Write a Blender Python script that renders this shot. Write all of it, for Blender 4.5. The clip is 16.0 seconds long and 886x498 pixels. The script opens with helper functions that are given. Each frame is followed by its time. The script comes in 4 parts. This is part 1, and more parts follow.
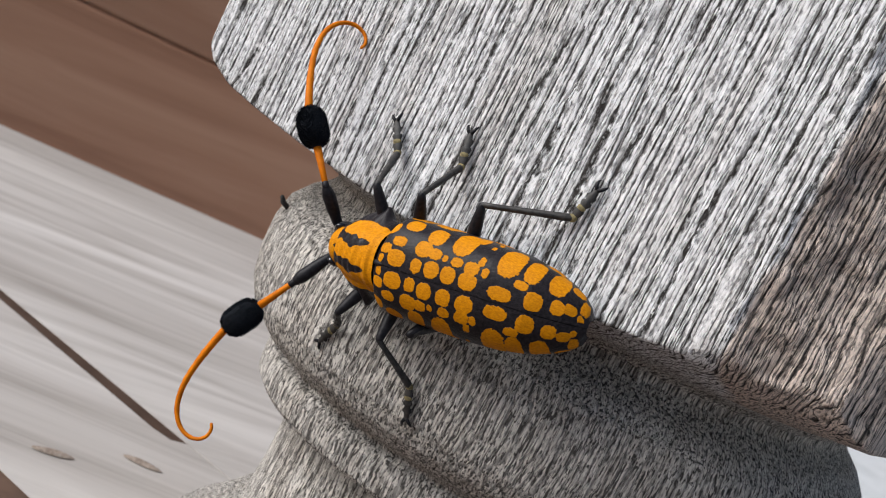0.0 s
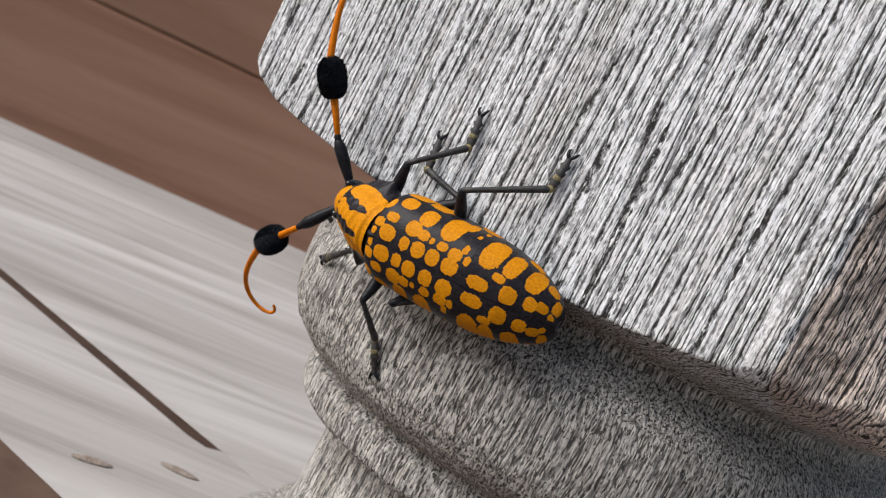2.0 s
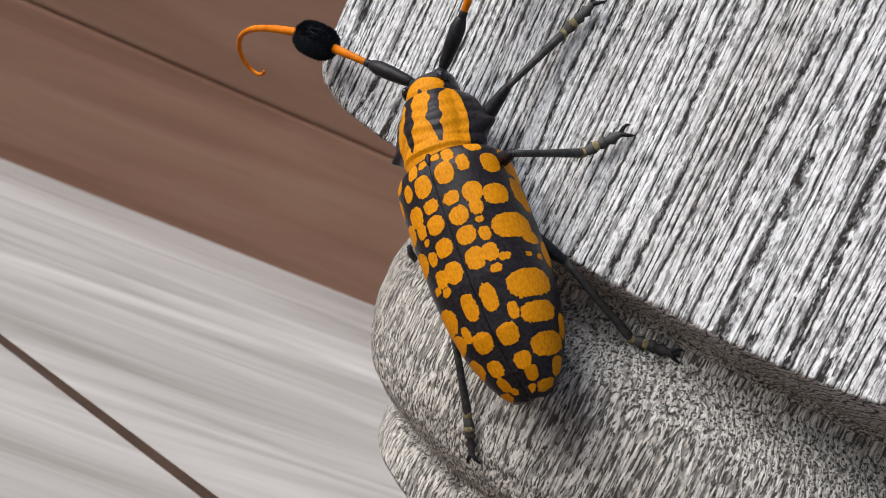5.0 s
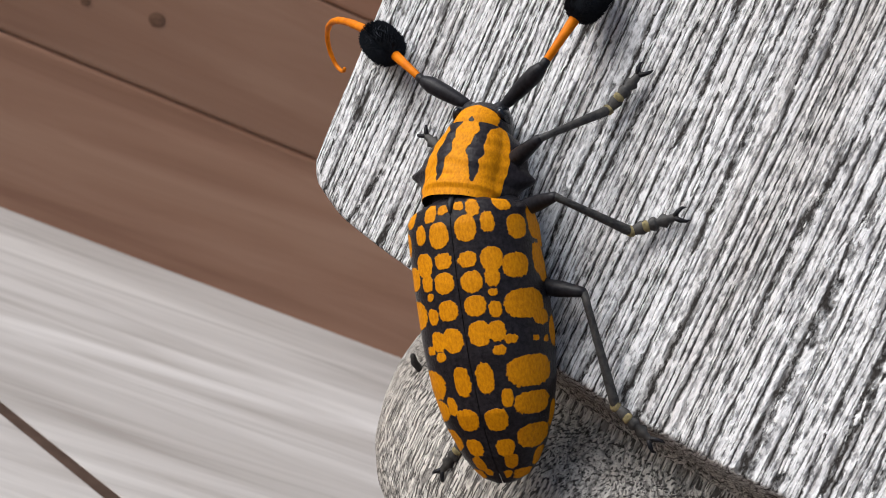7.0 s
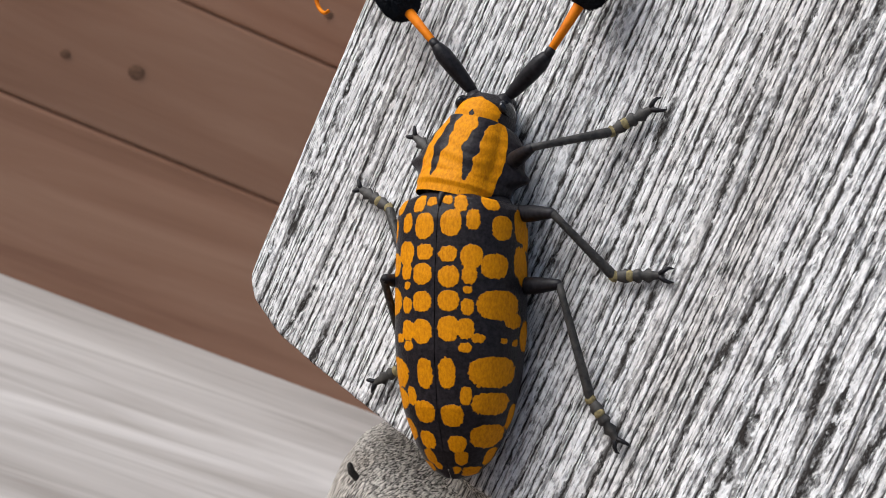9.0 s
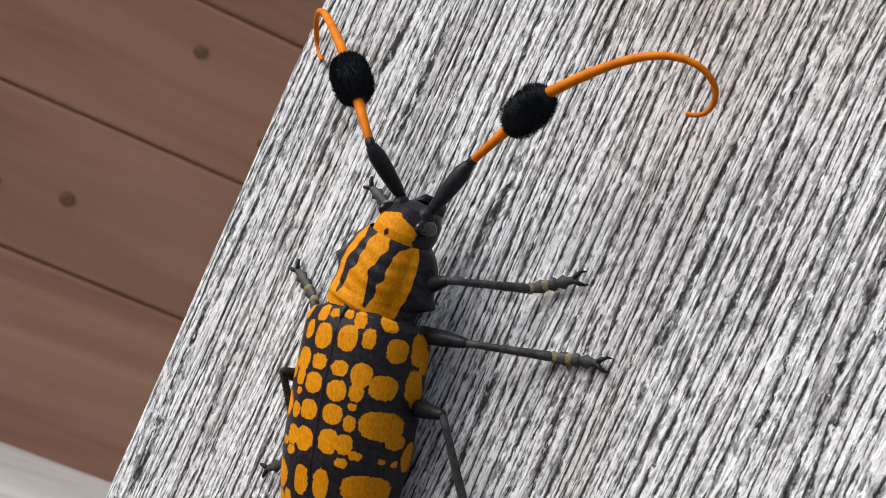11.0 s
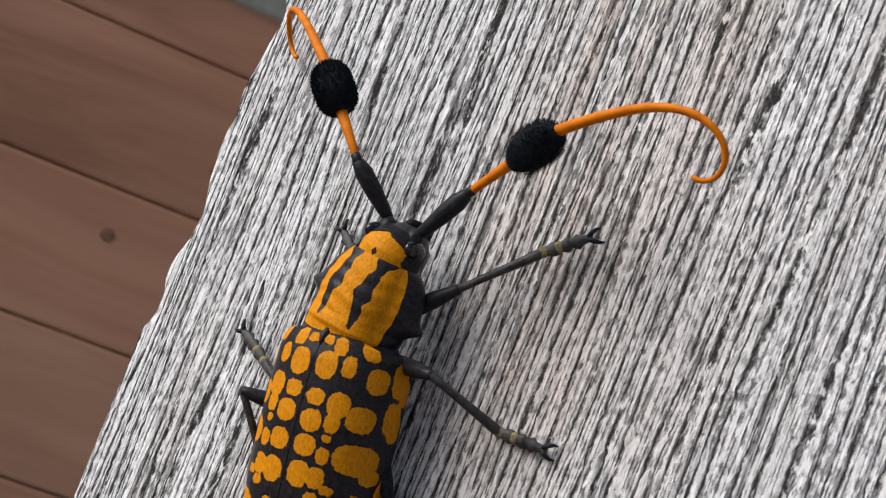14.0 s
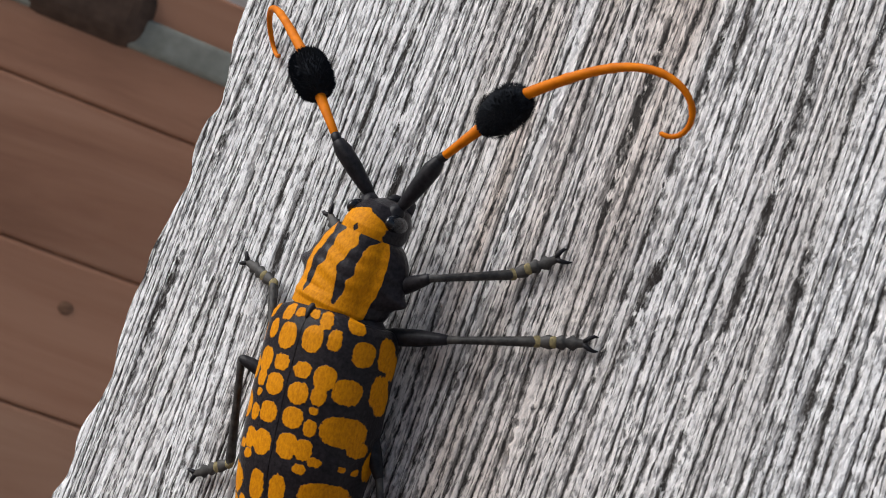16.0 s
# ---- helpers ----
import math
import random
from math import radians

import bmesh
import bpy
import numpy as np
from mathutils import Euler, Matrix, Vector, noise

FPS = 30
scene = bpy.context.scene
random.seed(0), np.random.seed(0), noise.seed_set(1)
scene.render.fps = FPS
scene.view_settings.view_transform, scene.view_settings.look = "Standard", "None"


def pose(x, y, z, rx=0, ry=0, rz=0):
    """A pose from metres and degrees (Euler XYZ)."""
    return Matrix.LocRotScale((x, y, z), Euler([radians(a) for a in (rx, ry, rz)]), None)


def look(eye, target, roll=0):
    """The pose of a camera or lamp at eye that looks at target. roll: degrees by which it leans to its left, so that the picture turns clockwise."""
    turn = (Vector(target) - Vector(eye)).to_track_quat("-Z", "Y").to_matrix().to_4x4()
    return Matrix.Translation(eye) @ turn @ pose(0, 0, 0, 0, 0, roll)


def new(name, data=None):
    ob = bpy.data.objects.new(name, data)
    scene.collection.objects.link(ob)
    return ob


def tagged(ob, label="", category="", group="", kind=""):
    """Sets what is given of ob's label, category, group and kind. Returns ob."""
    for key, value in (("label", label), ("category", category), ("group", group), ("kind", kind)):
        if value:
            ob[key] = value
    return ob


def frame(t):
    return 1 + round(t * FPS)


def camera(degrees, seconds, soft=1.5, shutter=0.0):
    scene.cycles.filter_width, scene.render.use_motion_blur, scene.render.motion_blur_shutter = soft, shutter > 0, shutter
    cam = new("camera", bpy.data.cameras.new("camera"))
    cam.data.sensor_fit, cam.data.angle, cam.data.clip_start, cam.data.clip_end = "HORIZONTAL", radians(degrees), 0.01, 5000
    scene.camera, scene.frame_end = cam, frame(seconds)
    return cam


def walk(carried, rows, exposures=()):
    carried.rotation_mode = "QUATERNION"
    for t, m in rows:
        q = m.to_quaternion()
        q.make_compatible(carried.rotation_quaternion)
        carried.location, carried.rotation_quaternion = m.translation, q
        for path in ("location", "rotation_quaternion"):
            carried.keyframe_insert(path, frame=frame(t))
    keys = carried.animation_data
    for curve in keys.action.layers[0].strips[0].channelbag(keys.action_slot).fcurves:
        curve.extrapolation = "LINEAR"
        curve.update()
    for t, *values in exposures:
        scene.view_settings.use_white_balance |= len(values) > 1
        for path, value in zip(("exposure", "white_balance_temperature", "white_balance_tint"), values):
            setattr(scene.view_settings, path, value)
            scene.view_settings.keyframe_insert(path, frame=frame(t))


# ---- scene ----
cam = camera(38.4, 16.0, soft=0.6)
PATH = [
    (0, (0.0680, -0.1440, 0.0130), (-0.0059, -0.0155, -0.0099), 26.60),
    (0.5, (0.0670, -0.1460, 0.0130), (-0.0070, -0.0176, -0.0101), 26.50),
    (1, (0.0670, -0.1460, 0.0120), (-0.0076, -0.0179, -0.0113), 26.60),
    (1.5, (0.0660, -0.1470, 0.0130), (-0.0083, -0.0189, -0.0107), 26.60),
    (2, (0.0650, -0.1470, 0.0130), (-0.0099, -0.0192, -0.0106), 26.60),
    (2.5, (0.0620, -0.1480, 0.0110), (-0.0131, -0.0204, -0.0127), 26.50),
    (3, (0.0590, -0.1460, 0.0110), (-0.0160, -0.0183, -0.0126), 26.50),
    (3.5, (0.0550, -0.1440, 0.0100), (-0.0196, -0.0161, -0.0140), 26.20),
    (4, (0.0470, -0.1370, 0.0060), (-0.0256, -0.0080, -0.0181), 25.90),
    (4.5, (0.0410, -0.1330, 0.0060), (-0.0306, -0.0032, -0.0168), 25.20),
    (5, (0.0370, -0.1310, 0.0050), (-0.0333, -0.0001, -0.0155), 24.70),
    (5.2, (0.0350, -0.1310, 0.0060), (-0.0349, 0.0003, -0.0133), 24.30),
    (7.3, (0.0323, -0.1224, 0.0122), (-0.0437, 0.0055, -0.0073), 23.71),
    (7.5, (0.0319, -0.1223, 0.0119), (-0.0443, 0.0056, -0.0061), 23.88),
    (8, (0.0325, -0.1216, 0.0144), (-0.0437, 0.0065, -0.0027), 23.73),
    (8.2, (0.0331, -0.1205, 0.0152), (-0.0440, 0.0070, -0.0017), 23.53),
    (10.3, (0.0377, -0.1247, 0.0300), (-0.0377, 0.0046, 0.0197), 24.48),
    (10.5, (0.0387, -0.1231, 0.0308), (-0.0379, 0.0056, 0.0233), 24.83),
    (11, (0.0378, -0.1212, 0.0374), (-0.0387, 0.0077, 0.0329), 24.21),
    (11.5, (0.0372, -0.1210, 0.0408), (-0.0381, 0.0087, 0.0397), 23.71),
    (12, (0.0387, -0.1174, 0.0439), (-0.0370, 0.0121, 0.0458), 23.10),
    (12.5, (0.0384, -0.1177, 0.0500), (-0.0367, 0.0120, 0.0541), 22.43),
    (13, (0.0373, -0.1181, 0.0547), (-0.0384, 0.0112, 0.0621), 22.12),
    (13.5, (0.0377, -0.1175, 0.0573), (-0.0376, 0.0119, 0.0670), 21.82),
    (14, (0.0379, -0.1170, 0.0600), (-0.0379, 0.0120, 0.0702), 21.53),
    (14.5, (0.0398, -0.1171, 0.0639), (-0.0354, 0.0122, 0.0755), 21.13),
    (15, (0.0407, -0.1179, 0.0665), (-0.0338, 0.0117, 0.0792), 20.82),
    (15.5, (0.0410, -0.1178, 0.0689), (-0.0339, 0.0114, 0.0827), 20.53),
    (16, (0.0408, -0.1182, 0.0715), (-0.0338, 0.0111, 0.0866), 20.20),
]
EXPOSURES = [(0, 1.22), (3, 1.22), (5, 1.28), (8, 1.34), (10.5, 1.27), (13, 1.19), (16, 1.09)]
walk(cam, [(t, look(eye, target, roll)) for t, eye, target, roll in PATH], EXPOSURES)

# ---- light ----
world = bpy.data.worlds.new("sky")
scene.world = world
world.use_nodes = True
wn = world.node_tree
sky = wn.nodes.new("ShaderNodeTexSky")
sky.sky_type, sky.sun_disc = "NISHITA", False
sky.sun_elevation, sky.sun_rotation = radians(35), radians(225)
sky.air_density, sky.dust_density = 1.0, 2.0
wn.nodes["Background"].inputs["Strength"].default_value = 0.038
wn.links.new(sky.outputs["Color"], wn.nodes["Background"].inputs["Color"])

sun = new("sun", bpy.data.lights.new("sun", "SUN"))
sun.data.energy, sun.data.angle, sun.data.color = 1.6, radians(44), (1.0, 0.995, 0.99)
sun.matrix_world = look((-0.62, -0.62, 0.62), (0, 0, 0))
scene.view_settings.use_white_balance, scene.view_settings.white_balance_temperature = True, 6500
cam.data.dof.use_dof, cam.data.dof.focus_distance, cam.data.dof.aperture_fstop = True, 0.106, 130.0


# ---- materials ----
def material(name, rough=0.6, metal=0.0):
    m = bpy.data.materials.new(name)
    m.use_nodes = True
    b = m.node_tree.nodes["Principled BSDF"]
    b.inputs["Roughness"].default_value, b.inputs["Metallic"].default_value = rough, metal
    return m, m.node_tree.nodes, m.node_tree.links, b


def ramp(nodes, links, source, stops):
    r = nodes.new("ShaderNodeValToRGB")
    while len(r.color_ramp.elements) < len(stops):
        r.color_ramp.elements.new(0.5)
    for e, (p, c) in zip(r.color_ramp.elements, stops):
        e.position, e.color = p, (*c, 1)
    links.new(source, r.inputs["Fac"])
    return r.outputs["Color"]


def coords(nodes, links, scale, kind="Object", turn=(0, 0, 0)):
    c, m = nodes.new("ShaderNodeTexCoord"), nodes.new("ShaderNodeMapping")
    m.inputs["Scale"].default_value = scale
    m.inputs["Rotation"].default_value = turn
    links.new(c.outputs[kind], m.inputs["Vector"])
    return m.outputs["Vector"]


def noise_tex(nodes, links, vector, scale=1.0, detail=4.0, rough=0.55, warp=0.0):
    n = nodes.new("ShaderNodeTexNoise")
    n.inputs["Scale"].default_value, n.inputs["Detail"].default_value = scale, detail
    n.inputs["Roughness"].default_value, n.inputs["Distortion"].default_value = rough, warp
    links.new(vector, n.inputs["Vector"])
    return n.outputs["Fac"]


def mix(nodes, links, a, b, fac, how="MIX"):
    m = nodes.new("ShaderNodeMix")
    m.data_type, m.blend_type = "RGBA", how
    for slot, v in ((m.inputs[6], a), (m.inputs[7], b), (m.inputs[0], fac)):
        if hasattr(v, "links"):
            links.new(v, slot)
        else:
            slot.default_value = v if isinstance(v, (int, float)) else (*v, 1)
    return m.outputs[2]


def bump(nodes, links, height, shader, distance, strength=1.0, below=None):
    b = nodes.new("ShaderNodeBump")
    b.inputs["Strength"].default_value, b.inputs["Distance"].default_value = strength, distance
    links.new(height, b.inputs["Height"])
    if below:
        links.new(below, b.inputs["Normal"])
    links.new(b.outputs["Normal"], shader.inputs["Normal"])
    return b.outputs["Normal"]


def calc(n, l, how, a, b=0.0, c=0.0, clamp=False):
    """A Math node: a, b and c are sockets or numbers."""
    m = n.new("ShaderNodeMath")
    m.operation, m.use_clamp = how, clamp
    for slot, v in zip(m.inputs, (a, b, c)):
        if hasattr(v, "links"):
            l.new(v, slot)
        else:
            slot.default_value = v
    return m.outputs[0]


def attribute(n, name):
    a = n.new("ShaderNodeAttribute")
    a.attribute_name = name
    return a.outputs["Fac"]


def weathered_wood():
    """Sun-bleached grey wood: upright fibres with thin wavering cracks between them, rough with lifted grain."""
    m, n, l, b = material("weathered_wood", 0.9)
    b.inputs["Specular IOR Level"].default_value = 0.22
    broad = noise_tex(n, l, coords(n, l, (110, 110, 14)), 1.0, 3, 0.5)
    streak = noise_tex(n, l, coords(n, l, (420, 420, 16)), 1.0, 3, 0.55)
    cut, stain, bare = attribute(n, "cut"), attribute(n, "stain"), attribute(n, "bare")

    crinkle = noise_tex(n, l, coords(n, l, (3100, 3100, 1250)), 1.0, 4, 0.62)

    def cracks(per_metre, sway, swing, width, depth_noise):
        """Upright dark lines at uneven steps, as wide as the pits along them allow."""
        p = n.new("ShaderNodeSeparateXYZ")
        l.new(coords(n, l, (per_metre, per_metre * 0.72, 0)), p.inputs[0])
        phase = calc(n, l, "ADD", p.outputs[0], p.outputs[1])
        for scale, amount in zip(sway, swing):
            phase = calc(n, l, "MULTIPLY_ADD", noise_tex(n, l, coords(n, l, scale), 1.0, 2, 0.5), amount, phase)
        phase = calc(n, l, "MULTIPLY_ADD", crinkle, 0.5, phase)
        off = calc(n, l, "ABSOLUTE", calc(n, l, "SUBTRACT", calc(n, l, "FRACT", phase), 0.5))
        wide = calc(n, l, "MAXIMUM", calc(n, l, "MULTIPLY", calc(n, l, "SUBTRACT", 0.66, depth_noise, clamp=True), width), 0.001)
        return calc(n, l, "SUBTRACT", 1.15, calc(n, l, "DIVIDE", off, wide), clamp=True)

    pits = noise_tex(n, l, coords(n, l, (1900, 1900, 620)), 1.0, 3, 0.6)
    main = cracks(980, ((130, 130, 8), (520, 520, 26)), (7.0, 2.2), 0.85, pits)
    fine = cracks(2300, ((240, 240, 14), (900, 900, 60)), (9.0, 3.0), 0.80, crinkle)
    fibre = noise_tex(n, l, coords(n, l, (4200, 4200, 420)), 1.0, 4, 0.7)
    grey = ramp(n, l, fibre, [(0.28, (0.56, 0.56, 0.565)), (0.42, (0.80, 0.80, 0.81)), (0.58, (0.90, 0.905, 0.92))])
    warm = ramp(n, l, fibre, [(0.30, (0.30, 0.26, 0.235)), (0.5, (0.52, 0.475, 0.44)), (0.65, (0.68, 0.64, 0.60))])
    patch = ramp(n, l, calc(n, l, "MULTIPLY_ADD", streak, 0.6, calc(n, l, "MULTIPLY", broad, 0.5)), [(0.55, (0, 0, 0)), (0.76, (0.60, 0.60, 0.60))])
    col = mix(n, l, grey, warm, patch)
    tone = ramp(n, l, crinkle, [(0.36, (0.30, 0.30, 0.31)), (0.45, (0.84, 0.84, 0.84)), (0.58, (1.14, 1.14, 1.14))])
    col = mix(n, l, col, tone, 0.8, "MULTIPLY")
    col = mix(n, l, col, (0.94, 0.79, 0.68), bare, "MULTIPLY")
    col = mix(n, l, col, (0.80, 0.755, 0.69), cut, "MULTIPLY")
    col = mix(n, l, col, (0.76, 0.65, 0.575), stain, "MULTIPLY")
    # dark pores and short dashes where the turning cut across the fibres
    dash = noise_tex(n, l, coords(n, l, (4000, 4000, 420)), 1.0, 2, 0.5)
    pores = ramp(n, l, dash, [(0.405, (1, 1, 1)), (0.435, (0, 0, 0))])
    dots = ramp(n, l, noise_tex(n, l, coords(n, l, (3900, 3900, 1500)), 1.0, 2, 0.5), [(0.33, (1, 1, 1)), (0.365, (0, 0, 0))])
    holes = calc(n, l, "MULTIPLY", calc(n, l, "MAXIMUM", pores, dots), cut)
    flat = calc(n, l, "SUBTRACT", 1.0, calc(n, l, "MULTIPLY", cut, 0.42))
    furrow = attribute(n, "furrow")
    col = mix(n, l, col, (0.10, 0.092, 0.088), calc(n, l, "MULTIPLY", fine, calc(n, l, "MULTIPLY", flat, 0.55)))
    col = mix(n, l, col, (0.035, 0.031, 0.029), calc(n, l, "MULTIPLY", main, calc(n, l, "MULTIPLY", flat, 1.0), clamp=True))
    col = mix(n, l, col, (0.05, 0.045, 0.042), calc(n, l, "MULTIPLY", furrow, 0.35))
    col = mix(n, l, col, (0.045, 0.040, 0.037), calc(n, l, "MULTIPLY", holes, 0.9))
    l.new(col, b.inputs["Base Color"])
    first = bump(n, l, crinkle, b, 0.00030, 1.0)
    second = bump(n, l, fibre, b, 0.00022, 0.8, first)
    deep = calc(n, l, "SUBTRACT", 1.0, calc(n, l, "MAXIMUM", calc(n, l, "MAXIMUM", main, holes), calc(n, l, "MULTIPLY", fine, 0.6)))
    bump(n, l, deep, b, 0.00026, 0.9, second)
    return m


def plank_wood(name, stops, along, knots=False):
    m, n, l, b = material(name, 0.7)
    info = n.new("ShaderNodeObjectInfo")
    v = coords(n, l, along)
    add = n.new("ShaderNodeVectorMath")
    add.operation = "ADD"
    comb = n.new("ShaderNodeCombineXYZ")
    mul = n.new("ShaderNodeMath")
    mul.operation = "MULTIPLY"
    mul.inputs[1].default_value = 60.0
    l.new(info.outputs["Random"], mul.inputs[0])
    l.new(mul.outputs[0], comb.inputs[0])
    l.new(mul.outputs[0], comb.inputs[1])
    l.new(v, add.inputs[0])
    l.new(comb.outputs[0], add.inputs[1])
    grain = noise_tex(n, l, add.outputs[0], 1.0, 5, 0.6, 0.6)
    broad = noise_tex(n, l, add.outputs[0], 0.22, 2, 0.5)
    col = ramp(n, l, grain, stops)
    tone = ramp(n, l, broad, [(0.3, (0.78, 0.76, 0.74)), (0.7, (1.1, 1.1, 1.1))])
    col = mix(n, l, col, tone, 1.0, "MULTIPLY")
    l.new(col, b.inputs["Base Color"])
    bump(n, l, grain, b, 0.0004, 0.4)
    return m


WOOD = weathered_wood()
BOARD = plank_wood("bleached_board", [(0.3, (0.37, 0.335, 0.305)), (0.5, (0.54, 0.505, 0.475)), (0.7, (0.67, 0.635, 0.60))], (9, 90, 90))
BROWN = plank_wood("brown_plank", [(0.3, (0.255, 0.118, 0.066)), (0.5, (0.355, 0.180, 0.108)), (0.7, (0.42, 0.230, 0.145))], (6, 60, 60))
RUDDY = plank_wood("ruddy_plank", [(0.3, (0.265, 0.116, 0.063)), (0.5, (0.375, 0.178, 0.103)), (0.7, (0.44, 0.228, 0.140))], (6, 60, 60))


def shell_black():
    m, n, l, b = material("black_shell", 0.46)
    b.inputs["Specular IOR Level"].default_value = 0.18
    g = noise_tex(n, l, coords(n, l, (2500, 2500, 2500)), 1.0, 3)
    l.new(ramp(n, l, g, [(0.3, (0.006, 0.006, 0.008)), (0.7, (0.022, 0.021, 0.025))]), b.inputs["Base Color"])
    bump(n, l, g, b, 0.0001, 0.35)
    return m


def leg_grey():
    m, n, l, b = material("leg_bristle", 0.6)
    g = noise_tex(n, l, coords(n, l, (1800, 1800, 1800)), 1.0, 4, 0.6)
    l.new(ramp(n, l, g, [(0.35, (0.010, 0.010, 0.011)), (0.7, (0.055, 0.051, 0.047))]), b.inputs["Base Color"])
    bump(n, l, g, b, 0.0001, 0.6)
    return m


def orange_horn():
    m, n, l, b = material("orange_horn", 0.6)
    b.inputs["Specular IOR Level"].default_value = 0.15
    g = noise_tex(n, l, coords(n, l, (900, 900, 900)), 1.0, 3)
    l.new(ramp(n, l, g, [(0.3, (0.52, 0.125, 0.001)), (0.7, (0.76, 0.215, 0.002))]), b.inputs["Base Color"])
    bump(n, l, g, b, 0.00008, 0.4)
    return m


def patterned(name, orange_a=(0.48, 0.160, 0.001), orange_b=(0.71, 0.278, 0.001)):
    """Black shell with patches of short orange hair where the mesh attribute says so."""
    m, n, l, b = material(name, 0.5)
    b.inputs["Specular IOR Level"].default_value = 0.13
    att = n.new("ShaderNodeAttribute")
    att.attribute_name = "spot"
    rag = noise_tex(n, l, coords(n, l, (3200, 3200, 3200)), 1.0, 3, 0.6)
    hair = noise_tex(n, l, coords(n, l, (6000, 3000, 5000)), 1.0, 4, 0.65)
    add = n.new("ShaderNodeMath")
    add.operation = "MULTIPLY_ADD"
    l.new(rag, add.inputs[0])
    add.inputs[1].default_value = 0.55
    l.new(att.outputs["Fac"], add.inputs[2])
    mask = ramp(n, l, add.outputs[0], [(0.74, (0, 0, 0)), (0.82, (1, 1, 1))])
    orange = ramp(n, l, hair, [(0.3, orange_a), (0.65, orange_b)])
    black = ramp(n, l, rag, [(0.3, (0.009, 0.008, 0.010)), (0.75, (0.03, 0.026, 0.03))])
    l.new(mix(n, l, black, orange, mask), b.inputs["Base Color"])
    rr = ramp(n, l, mask, [(0, (0.30, 0.30, 0.30)), (1, (0.62, 0.62, 0.62))])
    l.new(rr, b.inputs["Roughness"])
    first = bump(n, l, hair, b, 0.00008, 0.5)
    bump(n, l, mask, b, 0.00006, 0.6, first)
    return m


SHELL, LEG, HORN = shell_black(), leg_grey(), orange_horn()
GLOSS = material("glossy_eye", 0.12)[0]
GLOSS.node_tree.nodes["Principled BSDF"].inputs["Base Color"].default_value = (0.012, 0.014, 0.018, 1)
SPOTTED = patterned("spotted_shell")


def plain(name, lo, hi, scale, rough=0.6, depth=0.0001):
    m, n, l, b = material(name, rough)
    b.inputs["Specular IOR Level"].default_value = 0.2
    g = noise_tex(n, l, coords(n, l, (scale, scale, scale)), 1.0, 4)
    l.new(ramp(n, l, g, [(0.3, lo), (0.7, hi)]), b.inputs["Base Color"])
    bump(n, l, g, b, depth, 0.5)
    return m


TUFT = plain("tuft_hair", (0.006, 0.008, 0.012), (0.014, 0.017, 0.023), 4000, 0.92)
CLAW = plain("tarsus_pad", (0.10, 0.085, 0.045), (0.33, 0.27, 0.13), 2500, 0.7)
GROUND = plain("pale_concrete", (0.58, 0.58, 0.57), (0.70, 0.70, 0.69), 6, 0.9, 0.01)


# ---- mesh helpers ----
def mesh_of(name, verts, faces, mat, smooth=True):
    me = bpy.data.meshes.new(name)
    me.from_pydata([tuple(v) for v in verts], [], faces)
    me.materials.append(mat)
    me.polygons.foreach_set("use_smooth", [smooth] * len(me.polygons))
    me.update()
    return me


def grid_mesh(name, P, mat, wrap=False, attrs=None):
    """A mesh from an array of points, rows by columns."""
    R, C = P.shape[:2]
    idx = np.arange(R * C).reshape(R, C)
    if wrap:
        idx = np.concatenate([idx, idx[:, :1]], 1)
    q = np.stack([idx[:-1, :-1], idx[:-1, 1:], idx[1:, 1:], idx[1:, :-1]], -1).reshape(-1, 4)
    me = bpy.data.meshes.new(name)
    me.vertices.add(R * C)
    me.vertices.foreach_set("co", P.reshape(-1).astype(np.float32))
    me.loops.add(q.size)
    me.loops.foreach_set("vertex_index", q.reshape(-1).astype(np.int32))
    me.polygons.add(len(q))
    me.polygons.foreach_set("loop_start", np.arange(0, q.size, 4, dtype=np.int32))
    me.polygons.foreach_set("use_smooth", np.ones(len(q), dtype=bool))
    me.materials.append(mat)
    me.update(calc_edges=True)
    for key, val in (attrs or {}).items():
        a = me.attributes.new(key, "FLOAT", "POINT")
        a.data.foreach_set("value", val.reshape(-1).astype(np.float32))
    me.validate()
    return me


def part(name, data, parent, label=""):
    ob = new(name, data)
    ob.parent = parent
    return tagged(ob, label)


def bm_mesh(bm, name, mat, smooth=True):
    me = bpy.data.meshes.new(name)
    bm.to_mesh(me)
    bm.free()
    me.materials.append(mat)
    me.polygons.foreach_set("use_smooth", [smooth] * len(me.polygons))
    return me


